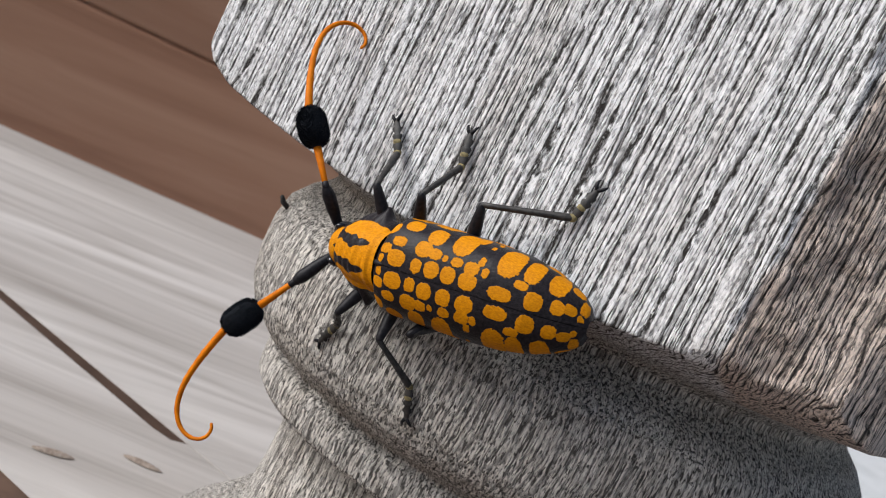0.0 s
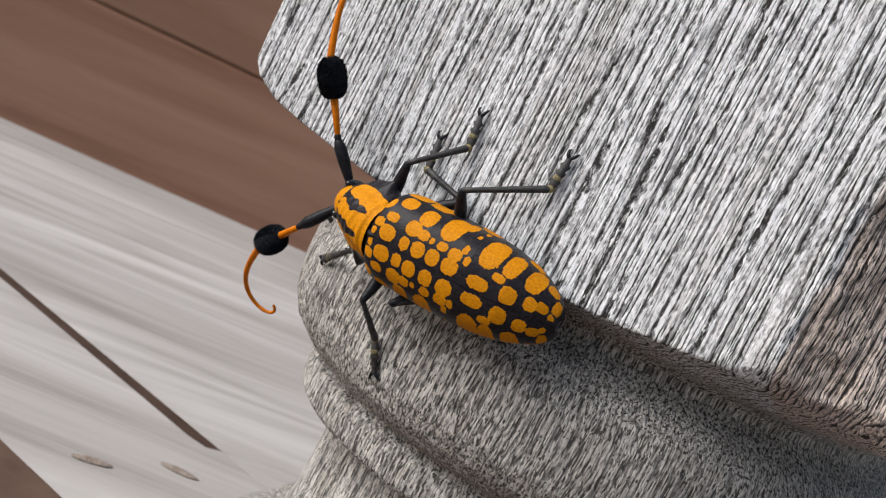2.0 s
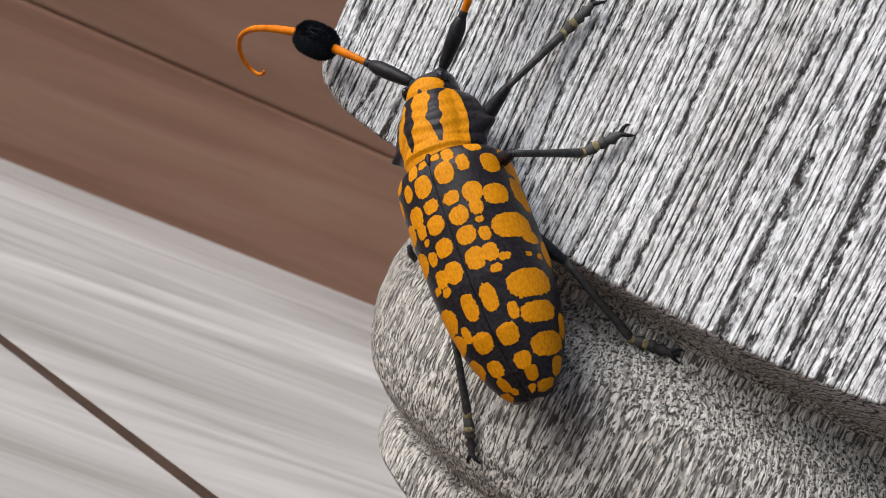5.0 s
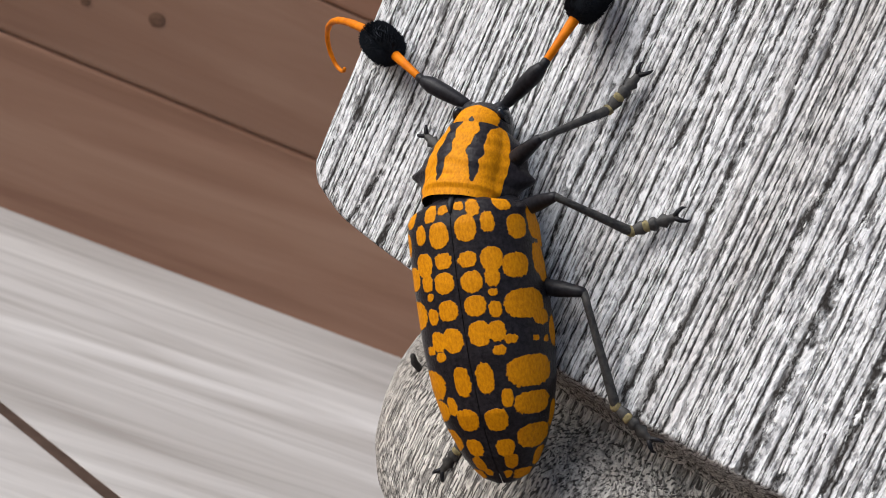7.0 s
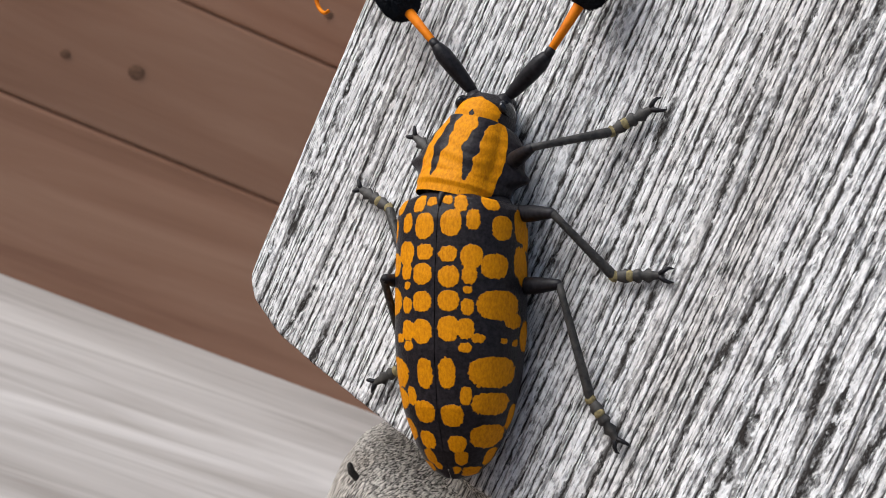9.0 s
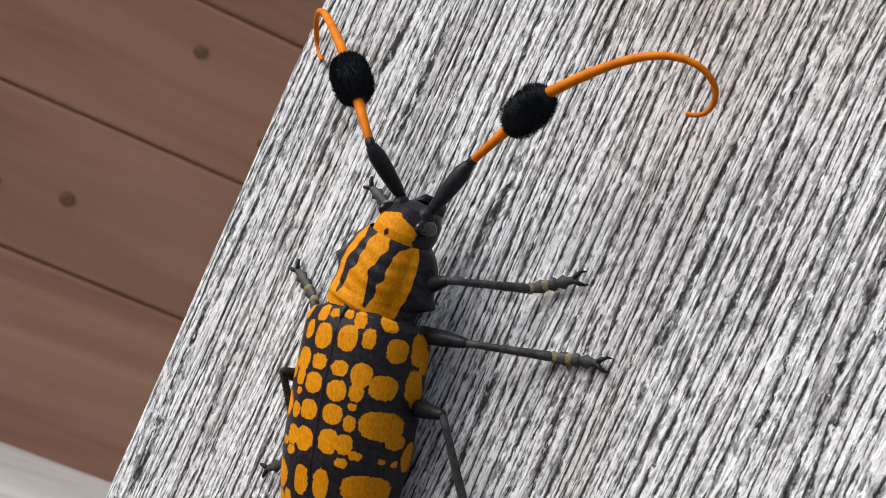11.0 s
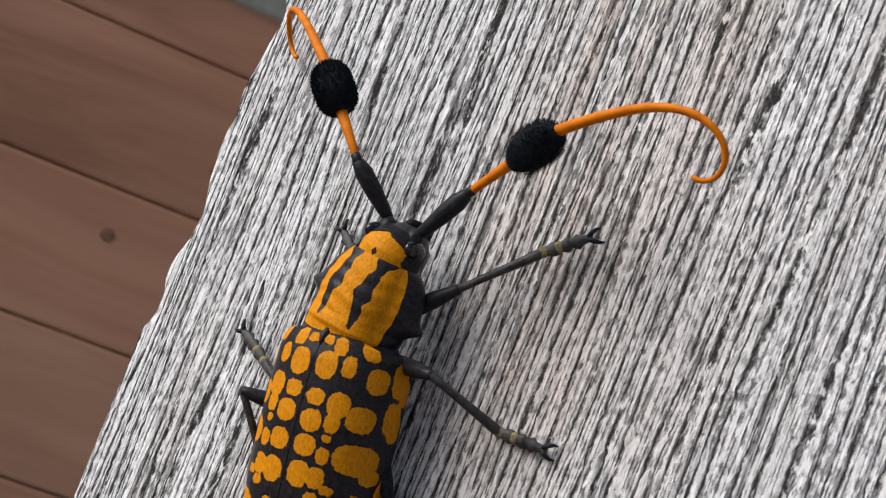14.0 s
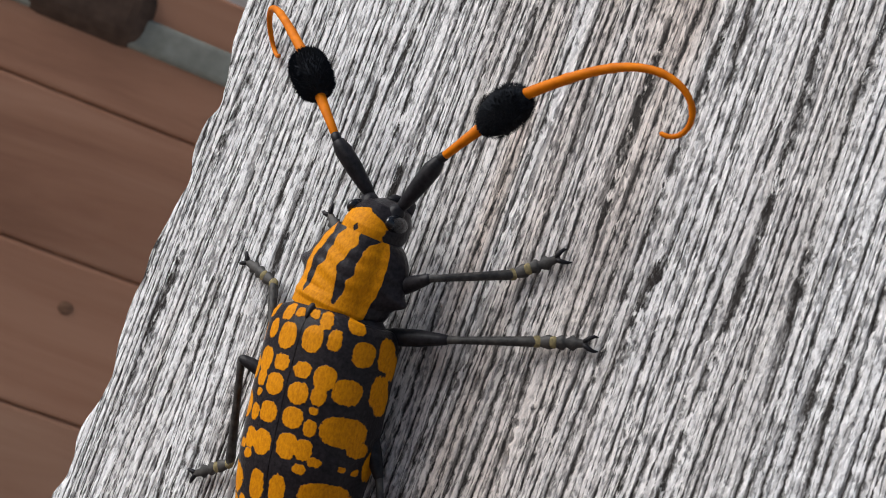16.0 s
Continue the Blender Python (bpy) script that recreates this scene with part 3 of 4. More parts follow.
def beetle():
    b = tagged(new("longhorn_beetle"), "black longhorn beetle with orange spots, climbing the grey wooden baluster", "beetle")
    # wing cases
    for side in (-1, 1):
        s, q = np.meshgrid(np.linspace(0, 1, 230) ** 1.0, np.linspace(0, 1, 110), indexing="ij")
        P = ely_point(s, q, side) * MM
        if side > 0:
            P, s, q = P[:, ::-1], s[:, ::-1], q[:, ::-1]
        part("wing_case", grid_mesh("wing_case", P, SPOTTED, False, {"spot": spot_value(s, q, side)}), b, "black wing case with rows of orange hair spots")
    # abdomen under the wing cases
    y, a = np.meshgrid(np.linspace(7.4, -13.2, 60), np.linspace(0, 2 * math.pi, 40)[:-1], indexing="ij")
    s = np.clip((ELY_BASE - y) / ELY_LEN, 0, 1)
    w = np.maximum(ely_width(s) - 0.35, 0.1)
    up = np.clip(ely_top(s) - 3.0 - 0.9, 0.1, 2.4) * np.minimum(1, w / 3)
    P = np.stack([w * np.cos(a), y, 3.0 + np.where(np.sin(a) > 0, up, 2.1 * np.minimum(1, w / 3)) * np.sin(a)], -1) * MM
    part("abdomen", grid_mesh("abdomen", P, SHELL, True), b, "black underside of the body")
    # pronotum
    y, a = np.meshgrid(np.linspace(6.35, 12.6, 96), np.linspace(-math.pi, math.pi, 161)[:-1], indexing="ij")
    t = np.maximum(0, (y - 6.9) / 5.7)
    w = np.interp(t, [0, 0.06, 0.14, 0.2, 0.5, 0.8, 0.9, 1], [3.0, 3.02, 2.92, 2.82, 2.90, 2.66, 2.5, 2.3])
    h = np.interp(t, [0, 0.06, 0.14, 0.2, 0.5, 0.8, 1], [2.75, 2.95, 2.9, 2.75, 2.85, 2.6, 2.3])
    low = np.clip((np.abs(a) - 1.15) / 0.5, 0, 1) * np.clip((2.6 - np.abs(a)) / 0.6, 0, 1) * np.sin(np.clip(t, 0.0, 1) * math.pi) ** 0.5
    x = (w + 1.35 * low) * np.sign(np.sin(a)) * np.abs(np.sin(a)) ** 0.85
    z = 3.5 - 0.6 * t + h * np.sign(np.cos(a)) * np.abs(np.cos(a)) ** 0.85
    ridge = 0.04 * np.sin(t * 34 + 1.2 * np.sin(x * 1.3)) * np.exp(-((t - 0.5) / 0.45) ** 4) * (np.cos(a) > 0)
    z = z + ridge
    spine = np.exp(-((y - 9.0) / 0.5) ** 2 - ((np.abs(a) - 1.75) / 0.25) ** 2) * 0.8
    x = x + np.sign(x) * spine
    half = (0.46 + 0.13 * np.sin(t * 13 + 0.6) + 0.08 * np.sin(t * 27)) * np.clip((t - 0.09) / 0.25, 0, 1) ** 0.7
    stripe = np.abs(np.abs(x) - (1.25 + 0.13 * np.sin(t * 6.5 + np.sign(x)))) - half
    spot = np.clip(0.5 + np.minimum(stripe, np.minimum((t + 0.06) * 9, (1.02 - t) * 9)) * 2.2, 0, 1) * (np.abs(a) < 1.3)
    fore = part("pronotum", grid_mesh("pronotum", (np.stack([x, y, z], -1) - np.array(NECK)) * MM, SPOTTED, True, {"spot": spot}), b, "orange pronotum with two black stripes and side spines")
    part("collar", tube("collar", [(0, 6.2 * MM, 3.6 * MM), (0, 7.3 * MM, 3.6 * MM)], [2.35 * MM, 2.35 * MM], SHELL, 30), b)
    part("scutellum", tube("scutellum", [(0, 6.9 * MM, 5.85 * MM), (0, 6.35 * MM, 6.45 * MM), (0, 5.8 * MM, 6.68 * MM)], [0.3 * MM, 0.28 * MM, 0.1 * MM], SHELL, 12), b)
    # head, bent down in front
    y, a = np.meshgrid(np.linspace(0, 1, 50), np.linspace(-math.pi, math.pi, 121)[:-1], indexing="ij")
    w = np.interp(y, [0, 0.3, 0.6, 0.85, 1], [2.3, 2.3, 2.1, 1.6, 0.5])
    h = np.interp(y, [0, 0.3, 0.6, 0.85, 1], [2.2, 2.5, 2.4, 1.8, 0.5])
    x = w * np.sin(a)
    yy = 12.2 + 3.2 * y
    z = 2.75 - 1.0 * y + h * np.cos(a)
    spot = np.clip(0.5 + (0.92 - np.abs(a)) * 1.8 - np.clip((y - 0.47) * 7, 0, 3) - np.clip((0.42 * (1 - np.abs(y - 0.20) / 0.20) - np.abs(x)) * 8, 0, 3), 0, 1)
    part("head", grid_mesh("head", (np.stack([x, yy, z], -1) - np.array(NECK)) * MM, SPOTTED, True, {"spot": spot}), fore, "black head with an orange crown")
    for side in (-1, 1):
        bm = bmesh.new()
        bmesh.ops.create_uvsphere(bm, u_segments=20, v_segments=12, radius=1.0 * MM)
        bmesh.ops.transform(bm, matrix=pose(side * 1.75 * MM, 7.0 * MM, -1.1 * MM, 0, 0, side * 20) @ Matrix.Diagonal((0.55, 0.7, 1.3, 1)), verts=bm.verts)
        part("eye", bm_mesh(bm, "eye", GLOSS), fore, "glossy black compound eye")
        part("mandible", tube("mandible", [(side * 0.9 * MM, 7.9 * MM, -3.1 * MM), (side * 0.7 * MM, 8.5 * MM, -3.6 * MM), (side * 0.2 * MM, 8.7 * MM, -3.9 * MM)],
                              [0.5 * MM, 0.4 * MM, 0.15 * MM], SHELL, 10), fore)
        part("antenna_socket", tube("antenna_socket", [(side * 1.0 * MM, 7.2 * MM, -1.3 * MM), (side * 1.3 * MM, 8.0 * MM, -1.3 * MM)], [0.85 * MM, 0.62 * MM], SHELL, 14), fore)
    return b, fore


BUG, PRONOTUM = beetle()

# ---- antennae: each along +y from its joint ----
SCAPE, FUNICLE = 4.7 * MM, 4.0 * MM


def tuft_mesh():
    rnd = random.Random(5)
    bm = bmesh.new()
    bmesh.ops.create_uvsphere(bm, u_segments=24, v_segments=16, radius=1.0)
    bmesh.ops.transform(bm, matrix=Matrix.Translation((0, FUNICLE + 2.3 * MM, 0)) @ Matrix.Diagonal((1.42 * MM, 2.25 * MM, 1.42 * MM, 1)), verts=bm.verts)
    for k in range(4200):
        y = rnd.uniform(-0.97, 0.97)
        w = rnd.uniform(0, 2 * math.pi)
        r = (1 - abs(y) ** 3.2) ** 0.5
        n = Vector((math.cos(w) * r, 0.25 + 0.4 * y, math.sin(w) * r)).normalized()
        p = Vector((math.cos(w) * r * 1.36 * MM, FUNICLE + 2.3 * MM + y * 2.1 * MM, math.sin(w) * r * 1.36 * MM))
        side = n.orthogonal().normalized() * 0.045 * MM
        tip = p + n * rnd.uniform(0.18, 0.36) * MM
        bm.faces.new([bm.verts.new(v) for v in (p - side, p + side, tip)])
    return bm_mesh(bm, "tuft", TUFT)


def flagellum_points(n=40):
    """The bare end of the antenna: it leaves the tuft straight and curls round at the tip."""
    pts, p, d, step = [], Vector((0, FUNICLE + 4.4 * MM, 0)), math.radians(13), 16.0 * MM / n
    for k in range(n + 1):
        pts.append(p.copy())
        f = k / n
        d += math.radians(180 / n * (0.10 + 4.6 * f ** 2.8))
        p = p + Vector((math.sin(d), math.cos(d), 0)) * step
    return pts


def antenna(side):
    a = part("antenna", tube("antenna", [(0, 0, 0), (0, 0.8 * MM, 0), (0, 2.4 * MM, 0), (0, 3.8 * MM, 0), (0, 4.6 * MM, 0)],
                             [0.35 * MM, 0.5 * MM, 0.64 * MM, 0.66 * MM, 0.45 * MM], SHELL, 16), BUG, "antenna with a black base, orange joints and a black hair tuft")
    f = part("antenna_joint", tube("antenna_joint", [(0, -0.1 * MM, 0), (0, 0.5 * MM, 0)], [0.36 * MM, 0.36 * MM], SHELL, 12), a)
    g = part("antenna_segment", tube("antenna_segment", [(0, 0.4 * MM, 0), (0, 2.0 * MM, 0), (0, 4.2 * MM, 0)], [0.30 * MM, 0.33 * MM, 0.42 * MM], HORN, 12), a, "orange antenna segment")
    h = part("tuft", tuft_mesh(), a, "dense black hair tuft")
    pts = flagellum_points()
    rad = [(0.40 - 0.24 * k / 40) * MM * (1.12 if k % 8 == 0 and 0 < k < 40 else 1.0) for k in range(41)]
    flag = [Vector((side * p.x, p.y, p.z)) for p in pts]
    i = part("flagellum", tube("flagellum", flag, rad, HORN, 12), a, "thin curled orange antenna end")
    return a, (f, g, h, i)


ANTENNAE = {side: antenna(side) for side in (-1, 1)}

# ---- legs ----
LEGS = {"front": ((2.0, 8.6, 1.3), 5.3, 6.3), "middle": ((2.7, 5.6, 1.2), 5.3, 6.3), "hind": ((3.0, 0.2, 1.2), 4.9, 8.4)}


def hair_bristles(bm, length, r, count, seed):
    rnd = random.Random(seed)
    for _ in range(count):
        y, w = rnd.uniform(0.15, 1.0) * length, rnd.uniform(0, 2 * math.pi)
        n = Vector((math.cos(w), 0.8, math.sin(w))).normalized()
        p = Vector((math.cos(w) * r, y, math.sin(w) * r))
        s = Vector((-math.sin(w), 0, math.cos(w))) * 0.03 * MM
        bm.faces.new([bm.verts.new(v) for v in (p - s, p + s, p + n * 0.35 * MM)])


def bristled(me, name, length, r, count, seed, mat):
    bm = bmesh.new()
    bm.from_mesh(me)
    hair_bristles(bm, length, r, count, seed)
    return bm_mesh(bm, name, mat)


def leg(which, side):
    c, fl, tl = LEGS[which]
    fem = part("femur", tube("femur", [(0, 0, 0), (0, fl * 0.25 * MM, 0), (0, fl * 0.6 * MM, 0), (0, fl * 0.9 * MM, 0), (0, fl * MM, 0)],
                             [0.5 * MM, 0.66 * MM, 0.62 * MM, 0.44 * MM, 0.36 * MM], SHELL, 14), BUG, "black thigh of a leg")
    tib = tube("tibia", [(0, 0, 0), (0, tl * 0.15 * MM, 0), (0, tl * 0.6 * MM, 0), (0, tl * 0.95 * MM, 0), (0, tl * MM, 0)],
               [0.30 * MM, 0.27 * MM, 0.32 * MM, 0.38 * MM, 0.31 * MM], LEG, 12)
    tib = part("tibia", bristled(tib, "tibia", tl * MM, 0.25 * MM, 160, 3, LEG), BUG, "dark bristly shin of a leg")
    tar = new("tarsus", tube("tarsus", [(0, 0, 0), (0, 0.3 * MM, 0), (0, 0.9 * MM, 0), (0, 1.15 * MM, 0), (0, 1.3 * MM, 0), (0, 1.8 * MM, 0), (0, 2.0 * MM, 0), (0, 2.1 * MM, 0),
                                        (0, 2.6 * MM, 0), (0, 2.85 * MM, 0), (0, 3.5 * MM, 0.1 * MM)],
                             [0.26 * MM, 0.36 * MM, 0.52 * MM, 0.44 * MM, 0.32 * MM, 0.54 * MM, 0.46 * MM, 0.30 * MM, 0.56 * MM, 0.33 * MM, 0.26 * MM], LEG, 12, 0.6))
    tar.parent = BUG
    tagged(tar, "jointed dark foot with pale pads")
    for k in (-0.15, 1.02):
        part("pad", tube("pad", [(0, k * MM, 0.06 * MM), (0, (k + 0.3) * MM, 0.06 * MM)], [0.40 * MM, 0.44 * MM], CLAW, 12, 0.62), tar, "pale hairy foot pad")
    for sd in (-1, 1):
        part("claw", tube("claw", [(sd * 0.1 * MM, 3.4 * MM, 0.1 * MM), (sd * 0.36 * MM, 3.75 * MM, 0.12 * MM), (sd * 0.5 * MM, 4.05 * MM, -0.05 * MM), (sd * 0.48 * MM, 4.25 * MM, -0.35 * MM)],
                          [0.2 * MM, 0.17 * MM, 0.12 * MM, 0.05 * MM], SHELL, 8), tar)
    return fem, tib, tar


BUG_LEGS = {(w, s): leg(w, s) for w in LEGS for s in (-1, 1)}

# ---- what moves ----
Quaternion = type(Matrix().to_quaternion())
BODY = [
    (0, 0.01, -0.03605, -0.00784, 0.4058, 0.4907, -0.5275, 0.5623),
    (0.5, 0.00552, -0.03586, -0.00815, 0.3934, 0.4488, -0.5843, 0.55),
    (1, 0.00488, -0.03612, -0.00819, 0.3592, 0.4465, -0.5601, 0.5983),
    (1.5, 0.0019, -0.03581, -0.00736, 0.4102, 0.498, -0.5375, 0.543),
    (2, 0.00172, -0.03584, -0.00789, 0.4429, 0.54, -0.5088, 0.5033),
    (2.5, 0.0006, -0.03566, -0.00689, 0.4412, 0.5515, -0.5362, 0.4623),
    (3, -0.00168, -0.03576, -0.00604, 0.445, 0.5568, -0.5417, 0.4456),
    (3.5, -0.003, -0.03585, -0.00718, 0.4641, 0.5633, -0.5283, 0.4338),
    (4, -0.00331, -0.03842, -0.00776, 0.6134, 0.5447, -0.4279, 0.3794),
    (4.5, -0.00737, -0.03732, -0.00894, 0.6681, 0.562, -0.3526, 0.337),
    (5, -0.00976, -0.03655, -0.00757, 0.6649, 0.6073, -0.3051, 0.3098),
    (5.2, -0.00994, -0.03713, -0.00723, 0.6807, 0.5887, -0.3177, 0.2985),
    (7.3, -0.0128, -0.03638, -0.00154, 0.6443, 0.7138, -0.1205, 0.2466),
    (7.5, -0.01234, -0.03645, -0.00093, 0.6399, 0.7216, -0.133, 0.2282),
    (8, -0.01289, -0.03617, 0.00298, 0.6497, 0.7305, -0.1235, 0.1703),
    (8.2, -0.01357, -0.0357, 0.00328, 0.672, 0.6958, -0.1116, 0.2277),
    (10.3, -0.01204, -0.03547, 0.01627, 0.6779, 0.7182, -0.1189, 0.1027),
    (10.5, -0.01272, -0.0356, 0.018, 0.6737, 0.7229, -0.1092, 0.1076),
    (11, -0.01296, -0.03565, 0.02153, 0.6752, 0.7288, -0.0795, 0.082),
    (11.5, -0.01314, -0.03576, 0.02714, 0.6763, 0.7312, -0.0503, 0.0741),
    (12, -0.01365, -0.03579, 0.03289, 0.6738, 0.733, -0.0472, 0.0801),
    (12.5, -0.01335, -0.03552, 0.03924, 0.6829, 0.7233, -0.0449, 0.0915),
    (13, -0.01382, -0.03578, 0.04205, 0.6771, 0.7305, -0.0314, 0.0833),
    (13.5, -0.01275, -0.03586, 0.04632, 0.6726, 0.7358, -0.0545, 0.0564),
    (14, -0.01166, -0.03583, 0.05149, 0.6748, 0.7364, -0.0185, 0.0439),
    (14.5, -0.01126, -0.03572, 0.05442, 0.6786, 0.734, -0.0178, 0.0231),
    (15, -0.01073, -0.03587, 0.05828, 0.6711, 0.7402, -0.0338, 0.0241),
    (15.5, -0.0109, -0.03585, 0.06372, 0.6736, 0.738, -0.0378, 0.0137),
    (16, -0.01041, -0.03601, 0.06754, 0.6665, 0.7446, -0.0283, 0.024),
]
NECK_TURN = [(0, 1.6, -14.8), (0.5, 3.3, -9.7), (1, -1.5, -17.3), (1.5, -3.5, -16.1), (2, -3.9, -17.1), (2.5, 0.6, -13.6), (3, 4.8, -15), (3.5, -9.5, -10.9), (4.2, -12.6, 1.3), (4.5, -12.8, 1), (5, -5.8, -2.5), (7.3, -12.2, -22.3), (8, -5.3, -22.6), (10.5, -16.7, 4.4), (11, -16.8, 4.8), (11.5, -16.1, 3.8), (12, -15.2, 3.2), (12.5, -15.4, 4.4), (13, -14, 5.8), (13.5, -16, 1.3), (14, -11.8, -0.5), (15, -13.9, 3.8), (16, -11.2, 0.9)]
FEELERS = {
    1: [
        (0, -84.6, 35.8, 32.2, -29.1, 82.4),
        (0.5, -81.8, 22.2, 20.3, -26.2, 38),
        (1, -85.1, 36.6, 36.5, -25.1, 87.1),
        (1.5, -65.8, 17.6, -2.9, -2, 43.7),
        (2, -54, 21.7, -6.9, -7.7, 60),
        (2.5, -50.7, 24.2, -5.7, -4.6, 95.1),
        (3, -60.3, 19.5, -3.1, -3.1, 72.2),
        (3.5, -42.5, 20.3, -2.6, -2.3, 59.3),
        (4.2, -42.5, 12, 7.2, -10.1, -14.8),
        (5, -49.7, 17.4, 1.6, -1.7, 32.9),
        (8, -62.8, 35.9, 50.2, -32.6, -58.9),
        (10.5, -19.8, 2.7, -13.2, 10.4, 28.1),
        (11, -15.8, -3.9, -16.7, 13.2, 30.2),
        (12, -18.3, 0.2, -16.8, 13.2, 26.4),
        (13.5, -22.5, 16, -12, 2.8, 14.8),
        (14, -29.6, 5.2, -10.5, 11.5, 16.5),
        (15, -19.4, 4.5, -17.3, 12.3, 24.5),
        (16, -22.4, 6.3, -18.5, 7.5, 20.2),
    ],
    -1: [
        (0, 61.2, 32.1, -5.9, -7.6, -23.2),
        (0.5, 73.2, 26.2, 41.5, 35, -63.9),
        (1, 95.1, 43.5, 20.2, 8.3, -40.8),
        (1.5, 54, 26.2, -20.9, -38.8, -48.3),
        (2, 58.5, 22.5, -19.7, -30.9, -49.4),
        (2.5, 60.1, 34.8, -27.4, -40.9, -60.8),
        (3, 40.8, 13.1, -4.7, -22.1, -37),
        (3.5, 35.2, -8.1, -7.2, -18.3, -29),
        (4.2, 34.9, 6.5, 8.4, -20, -54.5),
        (5, 46.2, 5.5, -0.5, -2.5, -54),
        (7.3, 67, 5.4, -16.3, -18.2, -65.1),
        (8, 55.8, 24.9, -9.3, -29.1, -41.6),
        (10.5, 40.3, 36.1, 21.7, -45.7, -33.2),
        (11, 39.8, 36.7, 23.4, -49.7, -28),
        (11.5, 42.6, 37.7, 18.5, -52, -33.6),
        (12, 40.9, 38.7, 20.9, -53.5, -32.5),
        (12.5, 45.8, 33.2, 13.9, -43.4, -47.6),
        (13, 37.2, 26.5, 20.5, -40.9, -41.7),
        (13.5, 41.9, 39.1, 15.3, -49.8, -39.9),
        (14, 48.7, 25.3, 2.9, -31.3, -48),
        (15, 41.6, 31.2, 17.2, -42.4, -40.1),
        (16, 51, 21.1, 3.4, -29.2, -46.7),
    ],
}
FEET = {}
FEET["front", 1] = [
    (0, -0.0062, -0.0356, 0.0029, -0.004, -0.0359, -0.0003),
    (0.5, -0.0069, -0.0355, 0.0026, -0.0051, -0.0357, -0.0008),
    (1, -0.0063, -0.0355, 0.0022, -0.0048, -0.0356, -0.0014),
    (1.5, -0.0057, -0.0356, 0.008, -0.0057, -0.0359, 0.0041),
    (2, -0.0034, -0.0355, 0.0067, -0.0029, -0.0357, 0.0028),
    (2.5, -0.0126, -0.0356, 0.0057, -0.0108, -0.036, 0.0022),
    (3, -0.0136, -0.0355, 0.0087, -0.0123, -0.0359, 0.005),
    (3.5, -0.0133, -0.0355, 0.0085, -0.0124, -0.0359, 0.0046),
    (4, -0.0128, -0.0355, 0.008, -0.0122, -0.036, 0.0042),
    (4.2, -0.0128, -0.0356, 0.0087, -0.0117, -0.036, 0.005),
    (4.5, -0.0129, -0.0356, 0.008, -0.0128, -0.0357, 0.0041),
    (5, -0.0108, -0.0358, 0.0143, -0.0124, -0.0356, 0.0108),
    (5.9, -0.0133, -0.0358, 0.0115, -0.0132, -0.036, 0.0076),
    (7.5, -0.0071, -0.0357, 0.0203, -0.0089, -0.0357, 0.0168),
    (8.2, -0.0074, -0.0357, 0.0203, -0.0096, -0.0356, 0.0171),
    (10.3, -0.0022, -0.0357, 0.0365, -0.0051, -0.0359, 0.0339),
    (10.5, -0.001, -0.0356, 0.0373, -0.004, -0.0359, 0.0349),
    (11, -0.0013, -0.0356, 0.0367, -0.0045, -0.0359, 0.0345),
    (11.5, -0.0002, -0.0357, 0.0472, -0.0035, -0.0356, 0.0451),
    (11.8, -0.0009, -0.0355, 0.0473, -0.004, -0.0358, 0.0449),
    (12, -0.0002, -0.0356, 0.0471, -0.0035, -0.0359, 0.045),
    (12.1, -0.0009, -0.0355, 0.0473, -0.004, -0.0358, 0.0449),
    (12.3, -0.0034, -0.0356, 0.0572, -0.0063, -0.0359, 0.0547),
    (12.5, -0.0015, -0.0355, 0.0584, -0.0044, -0.0358, 0.0559),
    (13, -0.0025, -0.0355, 0.0576, -0.0055, -0.0359, 0.0551),
    (13.5, 0.0003, -0.0356, 0.0631, -0.0029, -0.0359, 0.0608),
    (13.8, -0.0004, -0.0357, 0.0633, -0.0035, -0.0357, 0.0609),
    (14, 0.004, -0.0357, 0.0726, 0.0006, -0.0359, 0.0707),
    (14.5, 0.004, -0.0357, 0.0726, 0.0006, -0.0359, 0.0707),
    (15, 0.0038, -0.0354, 0.0723, 0.0002, -0.0356, 0.0708),
    (15.5, 0.0017, -0.0357, 0.0831, -0.0014, -0.0357, 0.0807),
    (16, 0.0027, -0.0356, 0.0831, -0.0005, -0.0358, 0.0808),
]
